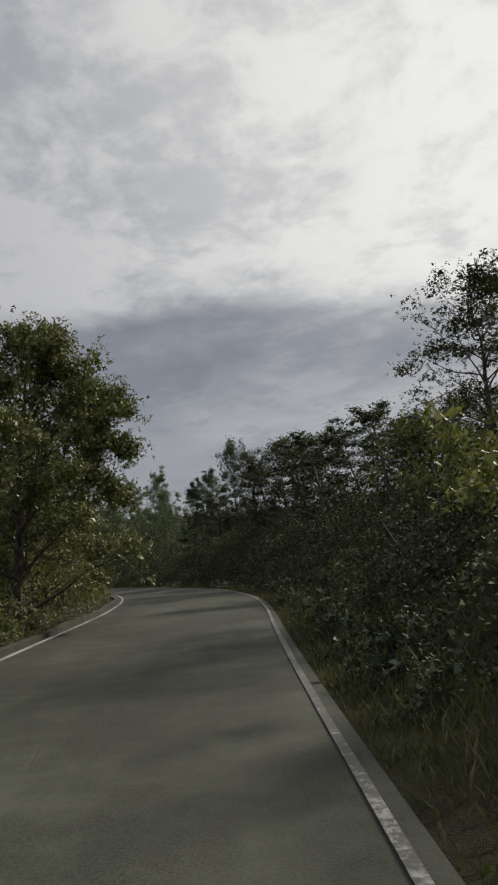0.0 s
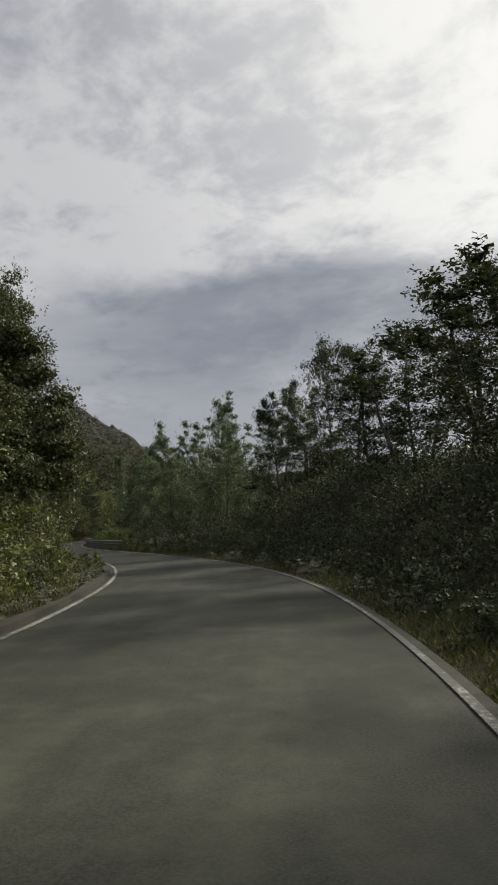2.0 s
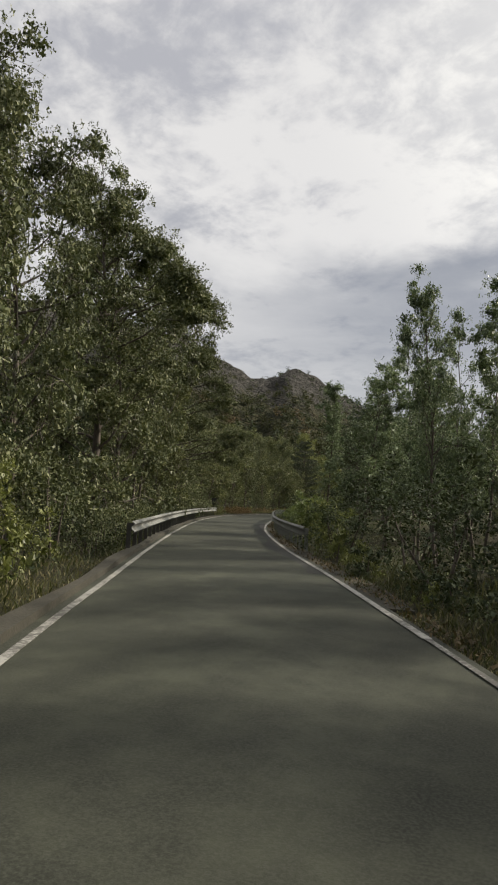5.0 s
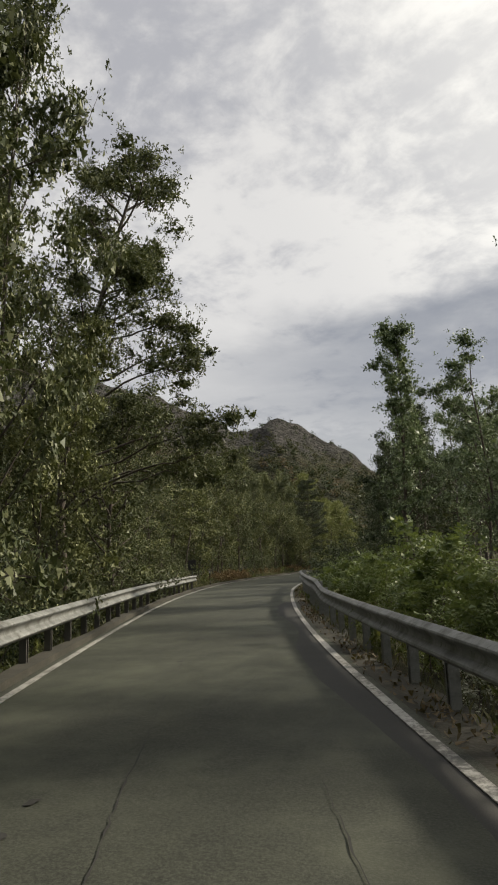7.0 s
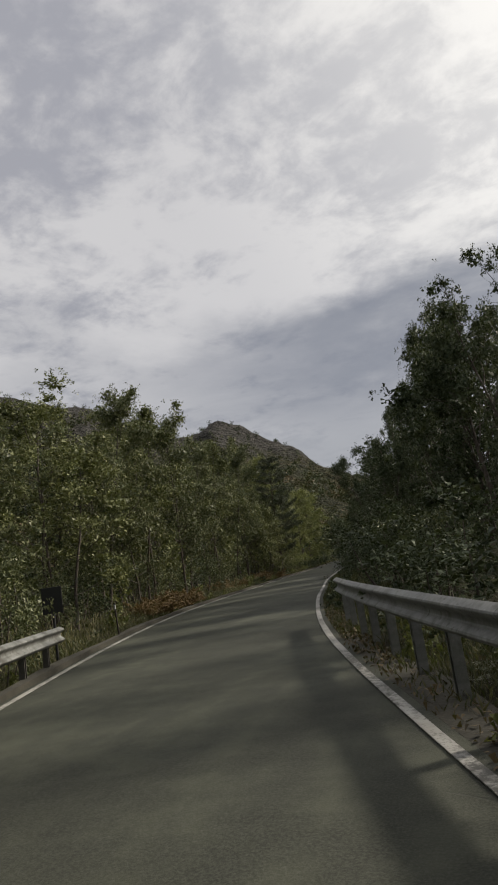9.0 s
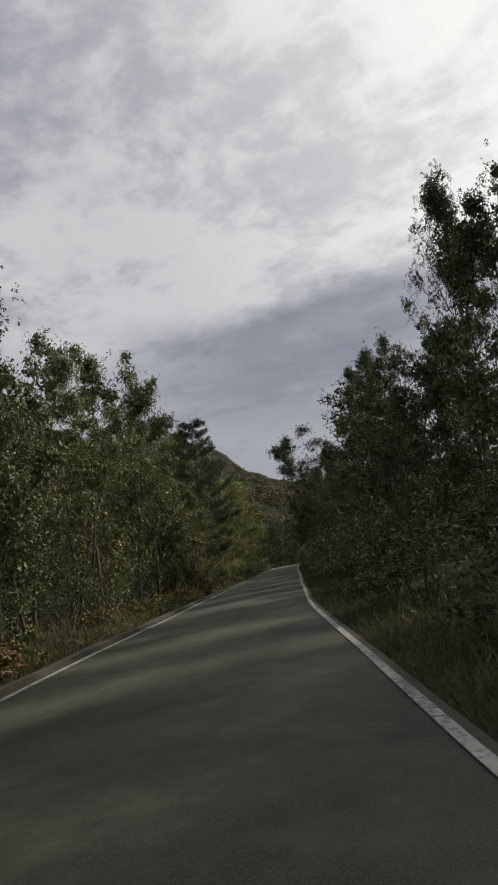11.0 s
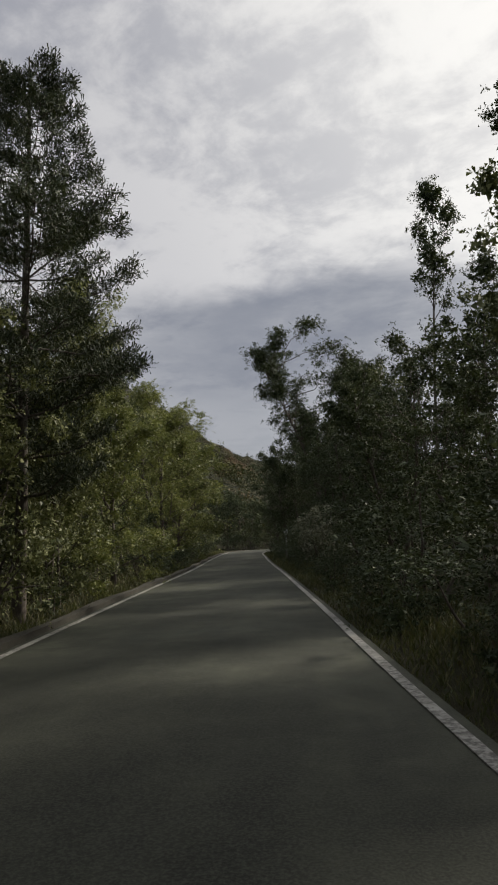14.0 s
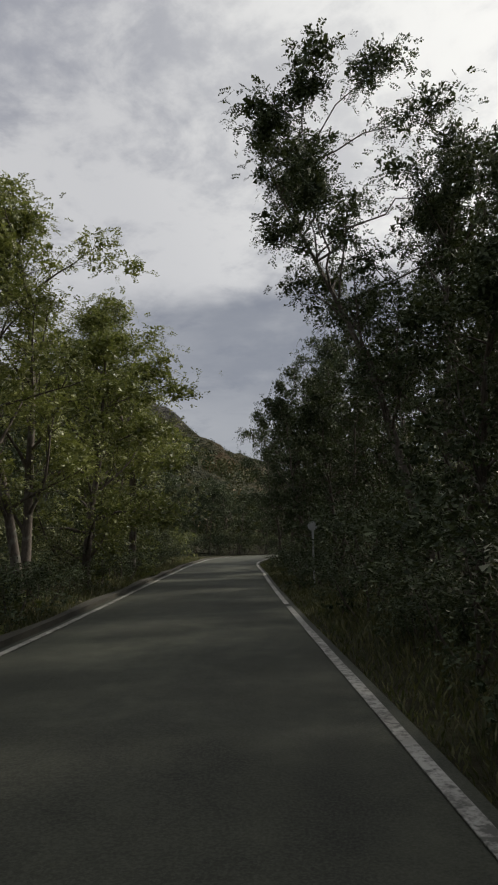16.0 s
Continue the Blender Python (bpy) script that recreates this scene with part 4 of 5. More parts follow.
# kind, foot x and y, height of the top over the road, crown radius, all fitted to the camera's view; a trailing 0 keeps
# the build's own turn
ROADSIDE = """
verge_oak -7.9 24.1 9.6 3.0 0; oak_b -9.3 29.6 5.2 2.6; oak_b -9.6 33.0 5.6 2.5; oak_b -10.0 37.0 6.6 2.6; oak_a -11.4 41.0 6.6 2.5; tall_oak -13.2 45.2 12.5 3.2 0; oak_a -9.9 18.0 8.4 2.7
road_oak -15.2 51.5 12.6 3.0; road_oak -17.6 57.0 12.8 3.2; road_oak -19.6 62.5 12.8 3.2; road_oak -21.6 67.5 13.6 3.4; rail_oak -23.8 73.6 15.5 4.3 0
road_oak -26.2 79.5 15.0 3.8; side_oak -28.0 83.5 14.5 3.0; side_oak_b -28.6 86.2 8.4 2.2; road_oak -30.8 93.0 7.8 3.0; bough_oak -29.6 89.5 15.5 4.0 0; side_oak_b -32.6 94.0 7.6 2.6; oak_a -35.2 97.0 8.0 2.9; side_oak_b -36.2 101.0 8.2 2.6; side_oak -37.6 106.5 8.6 2.8
side_oak_b -38.2 112.0 8.8 2.7; side_oak -39.2 117.0 9.4 2.8; side_oak_b -39.6 121.6 9.8 2.6; side_oak -40.0 126.6 9.9 2.8; side_oak_b -43.2 125.4 11.0 2.7; side_oak -41.4 131.0 10.2 2.6; side_oak_b -41.9 136.5 10.6 2.6
side_oak -42.1 141.6 10.9 2.6; side_oak_b -42.3 145.2 10.8 2.7; side_oak -42.9 149.4 9.8 2.2; pine -42.3 155.8 11.6 2.7; side_oak_b -44.6 153.5 11.2 2.4; side_oak_b -41.9 150.4 6.4 1.7; oak_b -43.2 153.4 6.2 1.9; side_oak_b -43.6 159.2 6.4 2.0; side_oak -43.9 151.8 9.4 1.9; side_oak -46.6 161.0 9.0 2.8; pale -43.8 160.8 5.4 2.0; pale -43.7 165.6 6.6 2.2
side_oak -47.0 170.0 9.5 2.8; pale_acacia -47.2 175.2 15.0 3.3; pale_acacia -46.4 183.4 11.6 3.0; pale -46.8 188.6 9.2 3.2; pale_acacia -47.9 195.6 12.0 3.7; pale -50.6 203.0 11.2 3.6; oak_b -54.0 209.0 11.5 3.3
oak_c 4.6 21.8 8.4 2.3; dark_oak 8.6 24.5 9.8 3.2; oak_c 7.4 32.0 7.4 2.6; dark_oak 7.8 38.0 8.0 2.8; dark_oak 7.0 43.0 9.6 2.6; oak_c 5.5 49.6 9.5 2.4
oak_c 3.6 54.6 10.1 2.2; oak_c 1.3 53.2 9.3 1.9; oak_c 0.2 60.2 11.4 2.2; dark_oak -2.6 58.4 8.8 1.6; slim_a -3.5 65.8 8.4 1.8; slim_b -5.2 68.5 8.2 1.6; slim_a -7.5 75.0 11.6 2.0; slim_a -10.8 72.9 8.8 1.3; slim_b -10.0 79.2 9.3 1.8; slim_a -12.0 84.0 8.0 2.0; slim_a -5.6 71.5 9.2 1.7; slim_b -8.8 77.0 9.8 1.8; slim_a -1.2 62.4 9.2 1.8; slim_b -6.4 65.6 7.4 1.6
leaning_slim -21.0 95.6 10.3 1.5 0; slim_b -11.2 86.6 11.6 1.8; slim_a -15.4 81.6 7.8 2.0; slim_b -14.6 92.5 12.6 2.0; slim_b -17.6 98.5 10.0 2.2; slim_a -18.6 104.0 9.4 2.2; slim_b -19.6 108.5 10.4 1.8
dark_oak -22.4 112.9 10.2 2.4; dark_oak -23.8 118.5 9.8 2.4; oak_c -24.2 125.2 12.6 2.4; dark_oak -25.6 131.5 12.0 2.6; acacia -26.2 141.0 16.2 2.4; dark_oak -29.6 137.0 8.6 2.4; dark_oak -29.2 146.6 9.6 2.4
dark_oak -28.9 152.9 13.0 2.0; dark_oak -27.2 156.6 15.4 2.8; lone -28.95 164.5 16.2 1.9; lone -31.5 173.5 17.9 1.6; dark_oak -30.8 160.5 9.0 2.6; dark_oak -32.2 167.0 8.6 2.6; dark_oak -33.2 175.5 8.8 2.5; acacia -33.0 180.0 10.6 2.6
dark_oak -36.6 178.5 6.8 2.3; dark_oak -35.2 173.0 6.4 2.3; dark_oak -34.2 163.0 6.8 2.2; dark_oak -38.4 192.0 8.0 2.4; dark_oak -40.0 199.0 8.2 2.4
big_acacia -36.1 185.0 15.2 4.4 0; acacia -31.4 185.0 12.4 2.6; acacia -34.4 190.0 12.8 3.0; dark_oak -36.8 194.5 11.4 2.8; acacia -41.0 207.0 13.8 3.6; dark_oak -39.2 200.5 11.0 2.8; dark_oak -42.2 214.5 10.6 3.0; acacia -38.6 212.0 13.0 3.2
oak_b -41.7 152.6 5.6 1.5; side_oak_b -42.6 157.9 6.6 1.7
"""


def plant_roadside():
    for item in ROADSIDE.replace("\n", ";").split(";"):
        if item.strip():
            kind, *v = item.split()
            x, y, top, r, *turn = (float(q) for q in v)
            plant(kind, x, y, top - float(ground_height(x, y)), r, *turn)


def plant_woods():
    """Trees of the wood behind the roadside rows."""
    rng = np.random.default_rng(8)
    for y in np.arange(8, 236, 6.0):
        for row, off in ((0, 6.8), (1, 12.0)):
            for side in (-1, 1):
                yy = y + rng.uniform(-2, 2) + row * 1.7
                o = off + rng.uniform(-1.4, 1.4)
                if side > 0 and 66 < yy < 114:
                    o += 6.0
                if side > 0 and yy < 26:
                    o += 4.0
                if side < 0 and 64 < yy < 92:
                    o += 1.5
                lean = math.cos(math.atan(float(left_edge(min(yy, 220) + 1) - left_edge(min(yy, 220) - 1)) / 2))
                x = float(right_edge(min(yy, 224))) + o / lean if side > 0 else float(left_edge(min(yy, 224))) - o / lean
                if side < 0:
                    h = 8.0 if yy < 60 else 11.0 if yy < 86 else 7.2 if yy < 118 else 9.0 if yy < 145 else 9.5
                else:
                    # right rows, mostly unseen, are added and raised to keep light off the road
                    h = 5.6 if yy < 26 else 5.0 if yy < 46 else 5.2 if yy < 62 else 4.2 if yy < 70 else 7.0 if yy < 100 else 10.4 if yy < 138 else 9.6
                if row == 1 and side < 0 and (yy < 40 or 120 < yy < 210):
                    continue
                # more shade-coloured trees where the wood should look dark inside
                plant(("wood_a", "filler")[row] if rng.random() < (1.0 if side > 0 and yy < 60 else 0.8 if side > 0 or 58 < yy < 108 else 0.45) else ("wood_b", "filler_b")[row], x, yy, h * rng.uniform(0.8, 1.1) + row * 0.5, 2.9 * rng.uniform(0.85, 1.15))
    for k in range(26):
        plant("filler", -84 + k * 2.6 + rng.uniform(-1, 1), 250 + 14 * rng.random() - 0.12 * k, rng.uniform(7.0, 9.5), 2.9)
    for k in range(15):
        plant("wood_a", -66 + k * 2.2 + rng.uniform(-0.6, 0.6), 244.5 + 2.5 * rng.random(), rng.uniform(7.0, 10.0), 2.6)


def plant_bushes():
    rng = np.random.default_rng(9)
    y = 14.0
    while y < 224:
        for side in (-1, 1):
            on_rail = (66 < y < 106) if side < 0 else (70 < y < 111)
            off = rng.uniform(2.0, 3.4) if not on_rail else rng.uniform(1.7, 2.8)
            x = float(right_edge(y)) + off if side > 0 else float(left_edge(y)) - off
            if side < 0 and y < 32:
                x -= 1.2
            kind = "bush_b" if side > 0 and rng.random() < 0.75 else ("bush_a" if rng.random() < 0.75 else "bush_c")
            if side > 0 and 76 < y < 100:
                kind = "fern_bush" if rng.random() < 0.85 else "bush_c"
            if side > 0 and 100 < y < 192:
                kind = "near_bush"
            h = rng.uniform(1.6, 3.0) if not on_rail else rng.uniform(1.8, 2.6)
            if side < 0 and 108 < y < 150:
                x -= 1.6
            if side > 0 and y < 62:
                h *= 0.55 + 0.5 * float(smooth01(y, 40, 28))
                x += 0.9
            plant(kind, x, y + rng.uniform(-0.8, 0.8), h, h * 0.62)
        y += 3.2


def plant_bank():
    """Growth, coloured dark for shade, that covers the bank beside the first bend."""
    rng = np.random.default_rng(29)
    for y in np.arange(9.5, 62, 2.4):
        for off in (1.15, 2.4):
            h = rng.uniform(1.2, 2.2) * (0.38 if off < 1.5 else 0.6)
            yy = y + rng.uniform(-0.8, 0.8)
            plant("dark_weed" if off < 1.5 else "bush_b" if rng.random() < 0.8 else "bush_a", float(right_edge(yy)) + off + rng.uniform(-0.5, 0.5), yy, h, h * 0.72)


def plant_understorey():
    """A second row of bushes that hides the wood's floor."""
    rng = np.random.default_rng(49)
    for y in np.arange(106, 226, 3.4):
        for side in (-1, 1):
            if side < 0 and rng.random() < 0.4:
                continue
            yy = y + rng.uniform(-1.2, 1.2)
            off = rng.uniform(4.0, 6.4)
            h = rng.uniform(2.4, 3.8)
            plant("bush_b" if rng.random() < 0.7 else "bush_a", float(right_edge(yy)) + off if side > 0 else float(left_edge(yy)) - off, yy, h, h * 0.62)


def plant_rail_growth():
    """Bushes and weeds that crowd the rails on the bridge."""
    rng = np.random.default_rng(59)
    for y in np.arange(67.0, 104.5, 1.35):
        h = rng.uniform(1.5, 2.2)
        plant("bush_a" if rng.random() < 0.7 else "bush_b", float(left_edge(y)) - rng.uniform(1.5, 2.0), y, h, 1.0)
    plant("seeding_bush", -36.75, 170.5, 2.7, 1.1)
    plant("fern_bush", -18.9, 87.4, 2.5, 1.5)
    plant("fern_bush", -20.2, 89.6, 2.3, 1.3)
    for _ in range(44):
        y = rng.uniform(68, 106)
        h = rng.uniform(0.25, 0.6)
        plant("weed_bush" if rng.random() < 0.6 else "pale_weed", float(right_edge(y)) + rng.uniform(0.75, 1.5), y, h, h * 0.7)


def plant_verge():
    """Low bushes, shade put into their colour, that grow down to the line on the shaded side."""
    rng = np.random.default_rng(77)
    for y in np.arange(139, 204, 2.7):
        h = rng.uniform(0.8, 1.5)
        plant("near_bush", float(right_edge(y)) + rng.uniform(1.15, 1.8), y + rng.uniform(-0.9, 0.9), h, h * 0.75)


def plant_far_verge():
    """Bushes, mostly coloured dark for shade, below the acacias on the open side, down to the line."""
    rng = np.random.default_rng(87)
    for y in np.arange(160, 227, 2.3):
        h = rng.uniform(1.3, 2.5)
        yy = y + rng.uniform(-0.7, 0.7)
        plant("bush_b" if rng.random() < 0.7 else "bush_a", float(left_edge(yy)) - rng.uniform(1.9, 3.2), yy, h, h * 0.7)
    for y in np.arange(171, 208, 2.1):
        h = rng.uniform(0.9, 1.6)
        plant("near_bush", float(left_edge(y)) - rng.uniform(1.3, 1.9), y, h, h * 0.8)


def plant_left_edge():
    """Leafy growth at the foot of the oaks past the bridge."""
    rng = np.random.default_rng(97)
    for y in np.arange(107.5, 152, 1.9):
        h = rng.uniform(1.7, 3.0)
        plant("bush_a" if rng.random() < 0.75 else "bush_b", float(left_edge(y)) - rng.uniform(2.9, 4.0), y, h, h * 0.62)


def plant_bend():
    """Undergrowth that closes the view beyond the bend."""
    rng = np.random.default_rng(39)
    for row in (242.6, 245.4):
        for x in np.arange(-66, -34, 2.0):
            plant("bush_b" if rng.random() < 0.6 else "bush_a", x + rng.uniform(-0.6, 0.6), row + rng.uniform(-0.8, 0.8), rng.uniform(2.4, 3.6), 2.1)


def plant_weeds():
    rng = np.random.default_rng(19)
    for _ in range(215):
        y = rng.uniform(10, 205)
        side = 1 if rng.random() < 0.68 else -1
        off = rng.uniform(0.6, 2.1)
        x = float(right_edge(y)) + off if side > 0 else float(left_edge(y)) - off
        h = rng.uniform(0.3, 0.9)
        # the right verge gets weeds with shade in their colour, except at the bridge
        plant("dark_weed" if (rng.random() < (0.7 if side > 0 else 0.3) and not 68 < y < 96) or (side > 0 and not 60 < y < 100) else "weed_bush", x, y, h, h * 0.6)

    for _ in range(110):
        y = rng.uniform(20, 56)
        side = 1 if rng.random() < 0.4 else -1
        off = rng.uniform(0.55, 1.5)
        h = rng.uniform(0.25, 0.6)
        plant("pale_weed", float(right_edge(y)) + off if side > 0 else float(left_edge(y)) - off, y, h, h * 0.8)


plant_roadside()
plant_weeds()
plant_woods()
plant_bushes()
plant_bank()
plant_understorey()
plant_rail_growth()
plant_bend()
plant_verge()
plant_far_verge()
plant_left_edge()


# ---- far woods on the lower slopes ----
def build_far_woods(seed, count, mat, label, near, far):
    rng = np.random.default_rng(seed)
    V, F, base = [], [], 0
    for _ in range(count):
        az = rng.uniform(-30, 50)
        r = near + (far - near) * rng.random() ** 1.5
        h, x, y = hill_height(az, r)
        if y < 262:
            continue
        s = rng.uniform(2.6, 5.0) * (1 if r < 380 else 0.55)
        n = 64
        c = rng.normal(size=(n, 3)) * np.array([0.34, 0.34, 0.32]) * s + np.array([x, y, h + 0.55 * s])
        v, f = leaves(rng, c, 0.24 * s, 0.8, 0.5, simple=True)
        V.append(v)
        F.append(f + base)
        base += len(v)
    ob = mesh_object("far_woods", np.concatenate(V), np.concatenate(F), mat)
    tagged(ob, label, "woods", kind="stuff")


build_far_woods(14, 1900, FARLEAF, "olive green woods covering the hill's lower slopes", 170, 420)
build_far_woods(15, 1100, SHADELEAF, "dark green scrub scattered over the hill", 200, 490)
build_far_woods(16, 260, AUTUMN, "brown autumn trees on the hill's slope", 180, 340)


# ---- guardrails ----
def rail_path(edge, offset, y0, y1):
    ys = np.arange(y0, y1 + 0.01, 0.25)
    slope = (edge(ys + 0.5) - edge(ys - 0.5))
    k = np.sqrt(1 + slope**2)
    return np.stack([edge(ys) + offset / k, ys - offset * slope / k], 1)


def along(path, s):
    d = np.r_[0, np.cumsum(np.linalg.norm(np.diff(path, axis=0), axis=1))]
    return np.array([np.interp(s, d, path[:, 0]), np.interp(s, d, path[:, 1])]), d[-1]


W_BEAM = [(0.0, 0.750), (0.022, 0.738), (0.072, 0.706), (0.080, 0.690), (0.072, 0.672), (0.018, 0.632), (0.006, 0.612), (0.004, 0.595), (0.006, 0.578), (0.018, 0.558), (0.072, 0.518), (0.080, 0.500), (0.072, 0.484), (0.022, 0.452), (0.0, 0.440)]


def post_mesh():
    """A folded channel post with a spacer, open to one side."""
    bm = bmesh.new()
    box(bm, (-0.045, 0, 0.12), (0.007, 0.10, 1.16), 0.002)
    box(bm, (0.005, 0.048, 0.12), (0.10, 0.007, 1.16), 0.002)
    box(bm, (0.005, -0.048, 0.12), (0.10, 0.007, 1.16), 0.002)
    box(bm, (0.052, 0.040, 0.12), (0.007, 0.022, 1.16))
    box(bm, (0.052, -0.040, 0.12), (0.007, 0.022, 1.16))
    box(bm, (0.075, 0, 0.60), (0.05, 0.07, 0.20), 0.004)
    me = bpy.data.meshes.new("post")
    bm.to_mesh(me)
    bm.free()
    me.materials.append(STEEL)
    return me


def guardrail(label, edge, offset, y0, y1, toward, lift=lambda y: 0.0, post_material=None):
    """A steel W-beam rail on channel posts; toward: +1 if the road lies to its left-hand side's plus x."""
    path = rail_path(edge, offset, y0, y1)
    _, length = along(path, 0)
    root = tagged(new("guardrail"), label, "guardrail", "guardrails of the bridge")
    s, step = 0.0, 4.0
    while s < length - 0.5:
        e = min(s + step + 0.16, length)
        ss = np.linspace(s, e, 9)
        verts, faces = [], []
        m = len(W_BEAM)
        for q in ss:
            p, _ = along(path, q)
            p2, _ = along(path, min(q + 0.3, length))
            p1, _ = along(path, max(q - 0.3, 0))
            t = (p2 - p1) / np.linalg.norm(p2 - p1)
            n = np.array([t[1], -t[0]]) * toward
            for layer in (0.0, -0.004):
                for d, z in W_BEAM:
                    out = d + layer + (0.004 if int(s / step) % 2 else 0.0)
                    verts.append((p[0] + n[0] * out, p[1] + n[1] * out, z + lift(p[1])))
        for j in range(len(ss) - 1):
            for k in range(m - 1):
                a, b = j * 2 * m + k, (j + 1) * 2 * m + k
                faces.append((a, a + 1, b + 1, b))
                faces.append((a + m, b + m, b + m + 1, a + m + 1))
            for k in (0, m - 1):
                a, b = j * 2 * m + k, (j + 1) * 2 * m + k
                faces.append((a, b, b + m, a + m))
        for j in (0, len(ss) - 1):
            for k in range(m - 1):
                a = j * 2 * m + k
                faces.append((a, a + 1, a + m + 1, a + m))
        mesh_object("beam", verts, faces, STEEL, root)
        s += step
    me = post_mesh()
    if post_material:
        me.materials[0] = post_material
    s = 0.35
    while s < length:
        p, _ = along(path, s)
        p2, _ = along(path, min(s + 0.3, length))
        t = p2 - p
        a = math.atan2(t[1], t[0]) - math.pi / 2 if s < length - 0.31 else a
        n = np.array([math.cos(a), math.sin(a)]) * toward
        o = new("post", me)
        o.parent = root
        o.matrix_local = Matrix.Translation((p[0] - n[0] * 0.10, p[1] - n[1] * 0.10, lift(p[1]))) @ Matrix.Rotation(a + (0 if toward > 0 else math.pi), 4, "Z")
        s += 1.33
    return root


# left posts are coloured dark to stand in for shadow on their faces
guardrail("galvanised steel guardrail with close-set channel posts", left_edge, -0.30, 66.6, 104.4, 1, lambda y: 0.03, plain("shade_darkened_steel", (0.085, 0.080, 0.070), 0.7, 0.2))
guardrail("dull grey steel guardrail on channel posts in shade", right_edge, 0.44, 71.0, 106.4, -1, lambda y: 0.16 * float(smooth01(y, 86.5, 89.0)))


# ---- small roadside things ----
def board_on_post(name, label, x, y, turn, wide, high, centre, mat, round_one=False):
    root = tagged(new(name), label, "sign")
    root.matrix_world = pose(x, y, float(ground_height(x, y)), 0, 0, turn)
    bm = bmesh.new()
    top = centre + high * 0.45 + 0.3
    bmesh.ops.create_cone(bm, cap_ends=True, segments=12, radius1=0.03, radius2=0.03, depth=top, matrix=Matrix.Translation((0, 0.03, top / 2 - 0.3)))
    part("post", bm, GREYPAINT if round_one else BLACKPAINT, root)
    bm = bmesh.new()
    if round_one:
        bmesh.ops.create_cone(bm, cap_ends=True, segments=32, radius1=wide / 2, radius2=wide / 2, depth=0.02, matrix=Matrix.Translation((0, -0.01, centre)) @ Matrix.Rotation(radians(90), 4, "X"))
    else:
        box(bm, (0, -0.01, centre), (wide, 0.025, high), 0.006)
    part("board", bm, mat, root)
    bm = bmesh.new()
    for dz in (-0.3, 0.3):
        box(bm, (0, 0.018, centre + dz * high * 0.7), (wide * 0.6, 0.02, 0.03))
    part("bracket", bm, mat, root)


board_on_post("road_sign", "small dark sign board seen from behind at the rail's end", -33.4, 104.7, 20, 0.42, 0.54, 1.34, BLACKPAINT)
board_on_post("round_sign", "small pale round sign on a dark post beside the road", -39.37, 188.0, 8, 0.30, 0.30, 1.86, GREYPAINT, True)


def stake(x, y, tall, tilt):
    root = tagged(new("marker_stake"), "thin dark weathered marker stake at the road edge", "stake")
    root.matrix_world = pose(x, y, float(ground_height(x, y)), 0, tilt, 0)
    bm = bmesh.new()
    box(bm, (0, 0, tall / 2 - 0.15), (0.045, 0.035, tall + 0.3), 0.006)
    part("shaft", bm, STAKEWOOD, root)
    bm = bmesh.new()
    box(bm, (0, -0.003, tall - 0.12), (0.05, 0.046, 0.12), 0.003)
    part("band", bm, GREYPAINT, root, "pale reflective band")


stake(-34.45, 109.2, 1.0, -3)


# ---- bracken, grass and weeds ----
def bracken(seed):
    rng = np.random.default_rng(seed)
    cs, stems, sf = [], [], []
    for k in range(9):
        a = rng.uniform(0, 6.28)
        frond = wander(rng, (0, 0, -0.05), (math.cos(a) * 0.7, math.sin(a) * 0.7, 1.0), rng.uniform(0.7, 1.1), 6, 0.08, -0.14)
        tube(stems, sf, frond, [0.006, 0.006, 0.005, 0.004, 0.003, 0.002, 0.001], 4)
        for q in np.linspace(1.5, 5.95, 26):
            p = frond[int(q)] + (frond[min(int(q) + 1, 6)] - frond[int(q)]) * (q % 1)
            w = 0.26 * (1 - (q - 1.5) / 4.8)
            side = np.array([-math.sin(a), math.cos(a), 0])
            for u in (-1, -0.6, -0.3, 0.3, 0.6, 1):
                cs.append(p + side * w * u + rng.normal(size=3) * 0.015)
    v, f = leaves(rng, np.array(cs), 0.10, 0.5, 1.2, 0.0, True)
    root = tagged(new("bracken"), "clump of rust-brown dry bracken on the verge", "fern", "bracken on the verge")
    mesh_object("stem", stems, sf, RUST, root)
    mesh_object("frond", v, f, RUST, root)
    return root


def plant_bracken():
    rng = np.random.default_rng(4)
    first = bracken(3)
    n = 0
    for y0, y1, off0, off1, count in ((117.3, 124.5, 0.8, 2.6, 34), (134, 152, 1.0, 3.2, 26)):
        for _ in range(count):
            y = rng.uniform(y0, y1)
            x = float(left_edge(y)) - rng.uniform(off0, off1)
            s = rng.uniform(0.7, 1.15)
            m = Matrix.Translation((x, y, float(ground_height(x, y)))) @ Matrix.Rotation(rng.uniform(0, 6.28), 4, "Z") @ Matrix.Diagonal((s, s, s, 1))
            if n == 0:
                first.matrix_world = m
                s0 = s
            else:
                copy_thing(first, m @ Matrix.Diagonal((1 / s0, 1 / s0, 1 / s0, 1)))
            n += 1


plant_bracken()


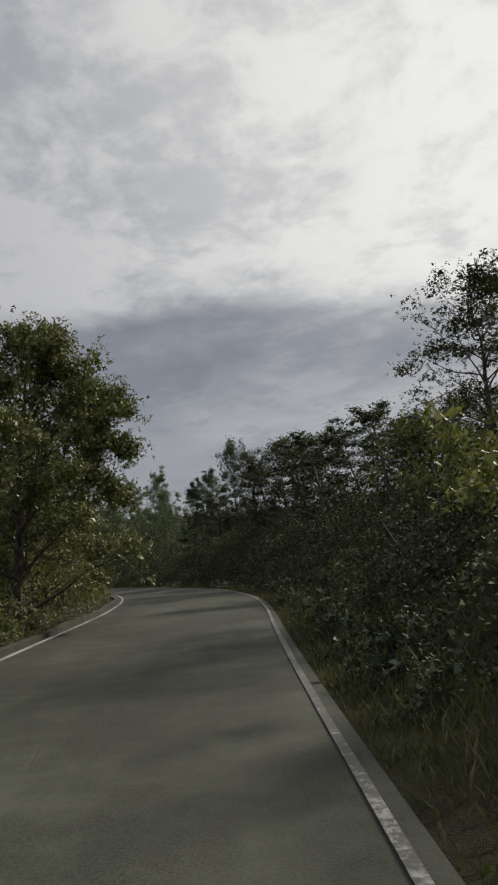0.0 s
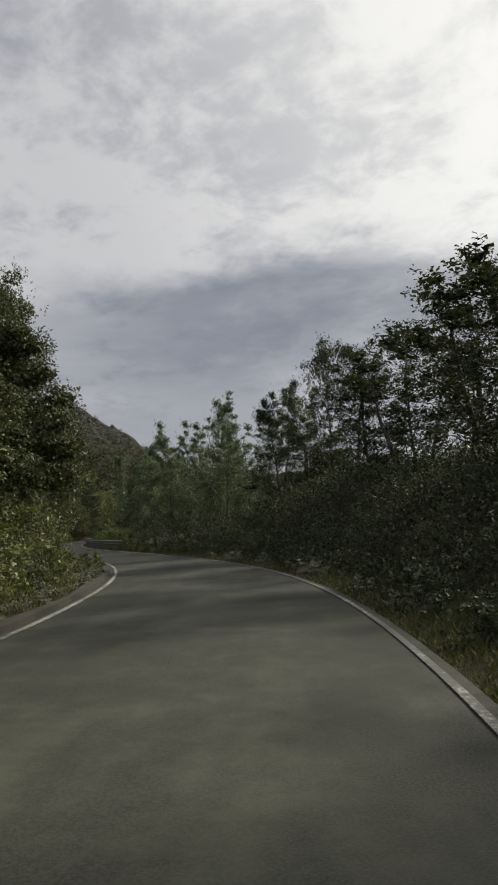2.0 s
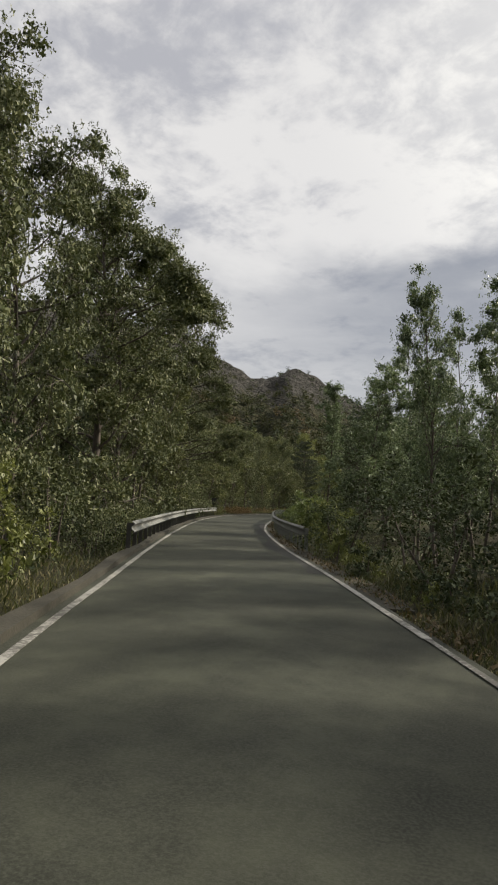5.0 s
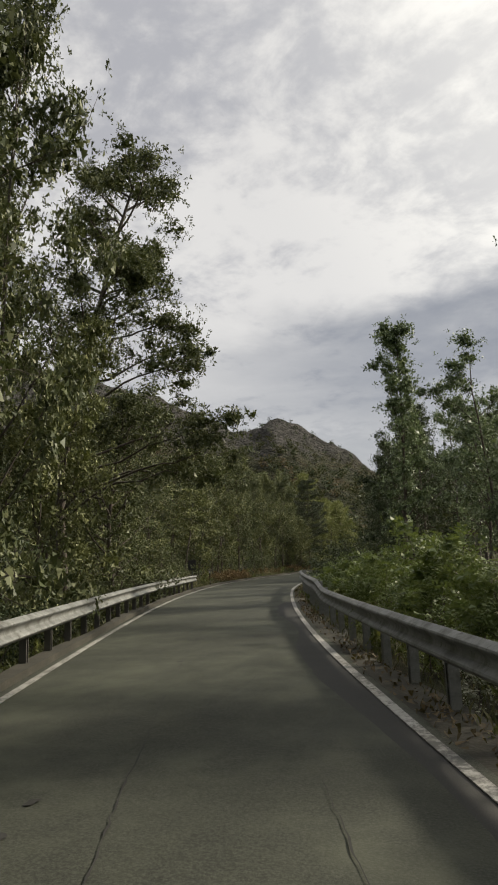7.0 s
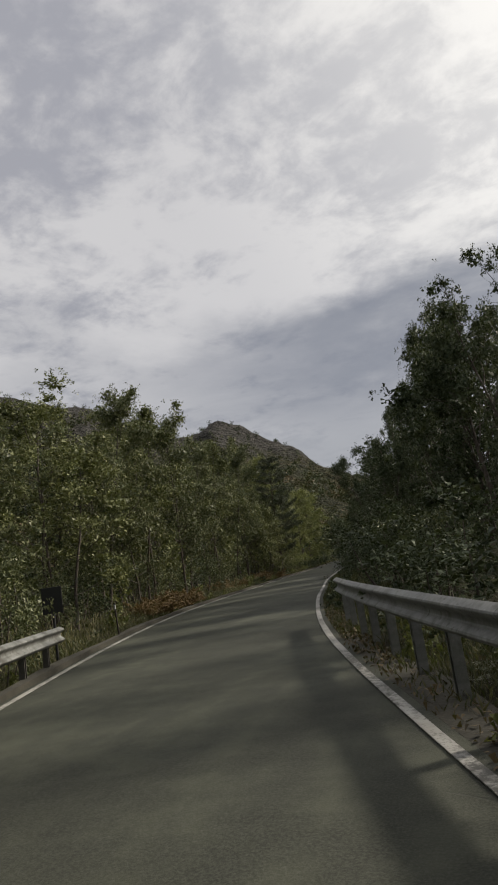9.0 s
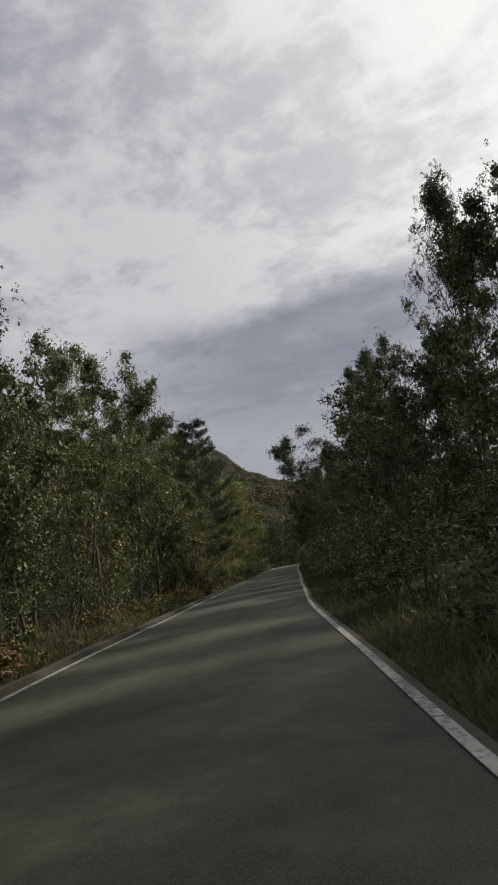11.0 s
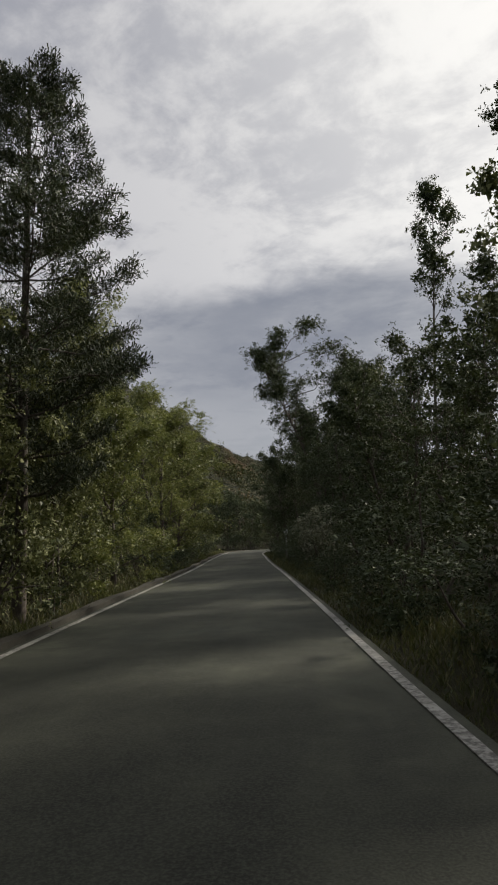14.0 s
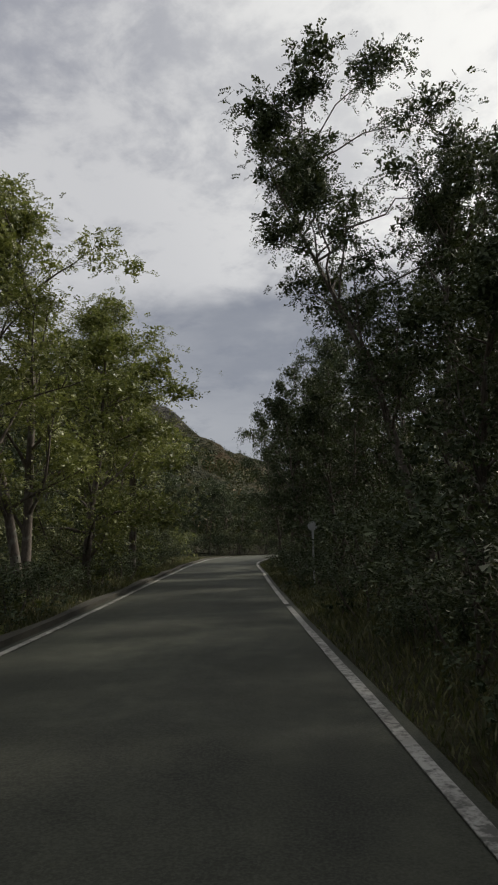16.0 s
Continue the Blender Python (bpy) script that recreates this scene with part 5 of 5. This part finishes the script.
def blades(name, label, side, count, off0, off1, tall, mat, seed, y0=4, y1=226):
    """Grass along a verge: curved pointed blades, each of two pieces."""
    rng = np.random.default_rng(seed)
    y = rng.uniform(y0, y1, count)
    patch = 0.5 + 0.5 * np.sin(y * 0.8 + 2 * np.sin(y * 0.23)) * np.sin(y * 0.37 + 1)
    off = off0 + (off1 - off0) * rng.random(count) ** 1.2
    keep = rng.random(count) < 0.25 + 0.75 * patch
    y, off = y[keep], off[keep]
    lean = np.cos(np.arctan(right_edge(np.clip(y, 0, 224) + 0.5) - right_edge(np.clip(y, 0, 224) - 0.5)))
    x = right_edge(y) + off / lean if side > 0 else left_edge(y) - off / lean
    z = ground_height(x, y)
    n = len(y)
    h = tall * rng.uniform(0.35, 1.2, n) * (0.5 + 0.5 * smooth01(off, off0, off0 + 1.2))
    a = rng.uniform(0, 6.28, n)
    b = rng.uniform(0, 6.28, n)
    w = rng.uniform(0.006, 0.014, n)
    root = np.stack([x, y, z - 0.02], 1)
    out = np.stack([np.cos(b), np.sin(b), 0 * b], 1)
    sd = np.stack([np.cos(a), np.sin(a), 0 * a], 1) * w[:, None]
    mid = root + out * (h * 0.16)[:, None] + np.array([0, 0, 1]) * (h * 0.6)[:, None]
    tip = root + out * (h * 0.5)[:, None] + np.array([0, 0, 1]) * h[:, None]
    v = np.stack([root - sd, mid + sd, tip, mid - sd], 1).reshape(-1, 3)
    k = np.arange(n)[:, None] * 4
    ob = mesh_object(name, v, np.concatenate([k, k + 1, k + 2, k + 3], 1), mat)
    tagged(ob, label, "grass", kind="stuff")


def undergrowth(count, mat, label, seed):
    """Low leafy growth over the wood's floor on both sides."""
    rng = np.random.default_rng(seed)
    y = rng.uniform(6, 226, count)
    off = 1.5 + 13 * rng.random(count) ** 1.3
    x = np.where(rng.random(count) < 0.5, right_edge(y) + off, left_edge(y) - off)
    tall = 0.10 + 0.42 * (0.5 + 0.5 * np.sin(x * 1.9 + 2 * np.sin(y * 1.1))) * smooth01(off, 1.5, 3.0)
    z = ground_height(x, y) + tall * rng.random(count)
    v, f = leaves(rng, np.stack([x, y, z], 1), 0.12, 0.75, 0.8, simple=True)
    tagged(mesh_object("undergrowth", v, f, mat), label, "undergrowth", kind="stuff")


def bank_scrub(count, mat, label, seed):
    """Brambles in uneven mounds all over the bank beside the first bend."""
    rng = np.random.default_rng(seed)
    y = rng.uniform(5, 66, count)
    off = 1.2 + 8.5 * rng.random(count)
    x = right_edge(y) + off
    mound = 0.5 + 0.28 * np.sin(x * 1.7 + 1.6 * np.sin(y * 0.9)) + 0.22 * np.sin(y * 2.3 + 2 * np.sin(x * 1.2))
    tall = (0.12 + 1.35 * mound) * smooth01(off, 1.2, 3.2)
    z = ground_height(x, y) + tall * rng.random(count) ** 0.6
    v, f = leaves(rng, np.stack([x, y, z], 1), 0.10, 0.6, 0.6, simple=True)
    tagged(mesh_object("brambles", v, f, mat), label, "brambles", kind="stuff")


def litter(side, count, off0, off1, y0, y1, seed):
    """Fallen leaves that lie on a shoulder, thickest away from the wheels."""
    rng = np.random.default_rng(seed)
    y = rng.uniform(y0, y1, count)
    off = off0 + (off1 - off0) * rng.random(count) ** 0.7
    keep = rng.random(count) < 0.3 + 0.7 * (0.5 + 0.5 * np.sin(y * 1.3 + 2 * np.sin(y * 0.4)))
    y, off = y[keep], off[keep]
    x = right_edge(y) + off if side > 0 else left_edge(y) - off
    z = np.maximum(ground_height(x, y), 0.014 if off1 < 0.7 else -9) + rng.uniform(0.008, 0.03, len(y))
    v, f = leaves(rng, np.stack([x, y, z], 1), 0.07, 0.6, 2.5, simple=True)
    tagged(mesh_object("leaf_litter", v, f, AUTUMN), "fallen brown leaves lying along the road edge", "leaf litter", kind="stuff")


litter(1, 6000, 0.12, 0.6, 40, 112, 71)
litter(1, 5000, 0.6, 1.8, 20, 200, 72)
litter(-1, 5000, 0.22, 0.5, 20, 215, 73)
litter(-1, 5000, 0.5, 2.0, 20, 215, 74)
# gloom under the trees is put into this growth's leaf colour
undergrowth(52000, SHADELEAF, "low undergrowth on the floor of the wood, darkened for shade", 51)
undergrowth(38000, OAK, "dull green seedlings and creepers under the trees", 52)
blades("verge_grass", "tufts of dull green and dry grass on the verge", 1, 32000, 0.45, 2.6, 0.40, GRASS, 31)
blades("verge_grass", "tufts of dull green and dry grass on the verge", -1, 30000, 0.45, 3.0, 0.42, GRASS, 32)
blades("dry_grass", "straw-coloured dry grass below the trees", -1, 14000, 0.9, 4.2, 0.6, DRYGRASS, 33, 100, 226)
blades("dry_grass", "straw-coloured dry grass below the trees", 1, 3000, 0.8, 2.2, 0.4, DRYGRASS, 34, 64, 226)
blades("verge_grass", "short dark grass right up to the painted line", 1, 34000, 0.19, 1.4, 0.26, GRASS, 35, 98, 226)
blades("verge_grass", "short dull grass along the painted line", -1, 22000, 0.24, 1.3, 0.24, GRASS, 36, 104, 226)
blades("verge_grass", "short dark grass right up to the painted line", 1, 20000, 0.22, 1.3, 0.24, GRASS, 37, 2, 66)
blades("dry_grass", "yellowish dry grass beside the faded line", 1, 9000, 0.18, 0.9, 0.16, DRYGRASS, 38, 26, 62)
blades("dry_grass", "yellowish dry grass between the weeds and the line", -1, 7000, 0.30, 1.6, 0.2, DRYGRASS, 39, 20, 64)
# bank shade is put into the brambles' leaf colour
bank_scrub(70000, SHADELEAF, "brambles covering the bank beside the road, darkened for shade", 53)
bank_scrub(26000, OAK, "dull green brambles mixed in on the bank", 54)
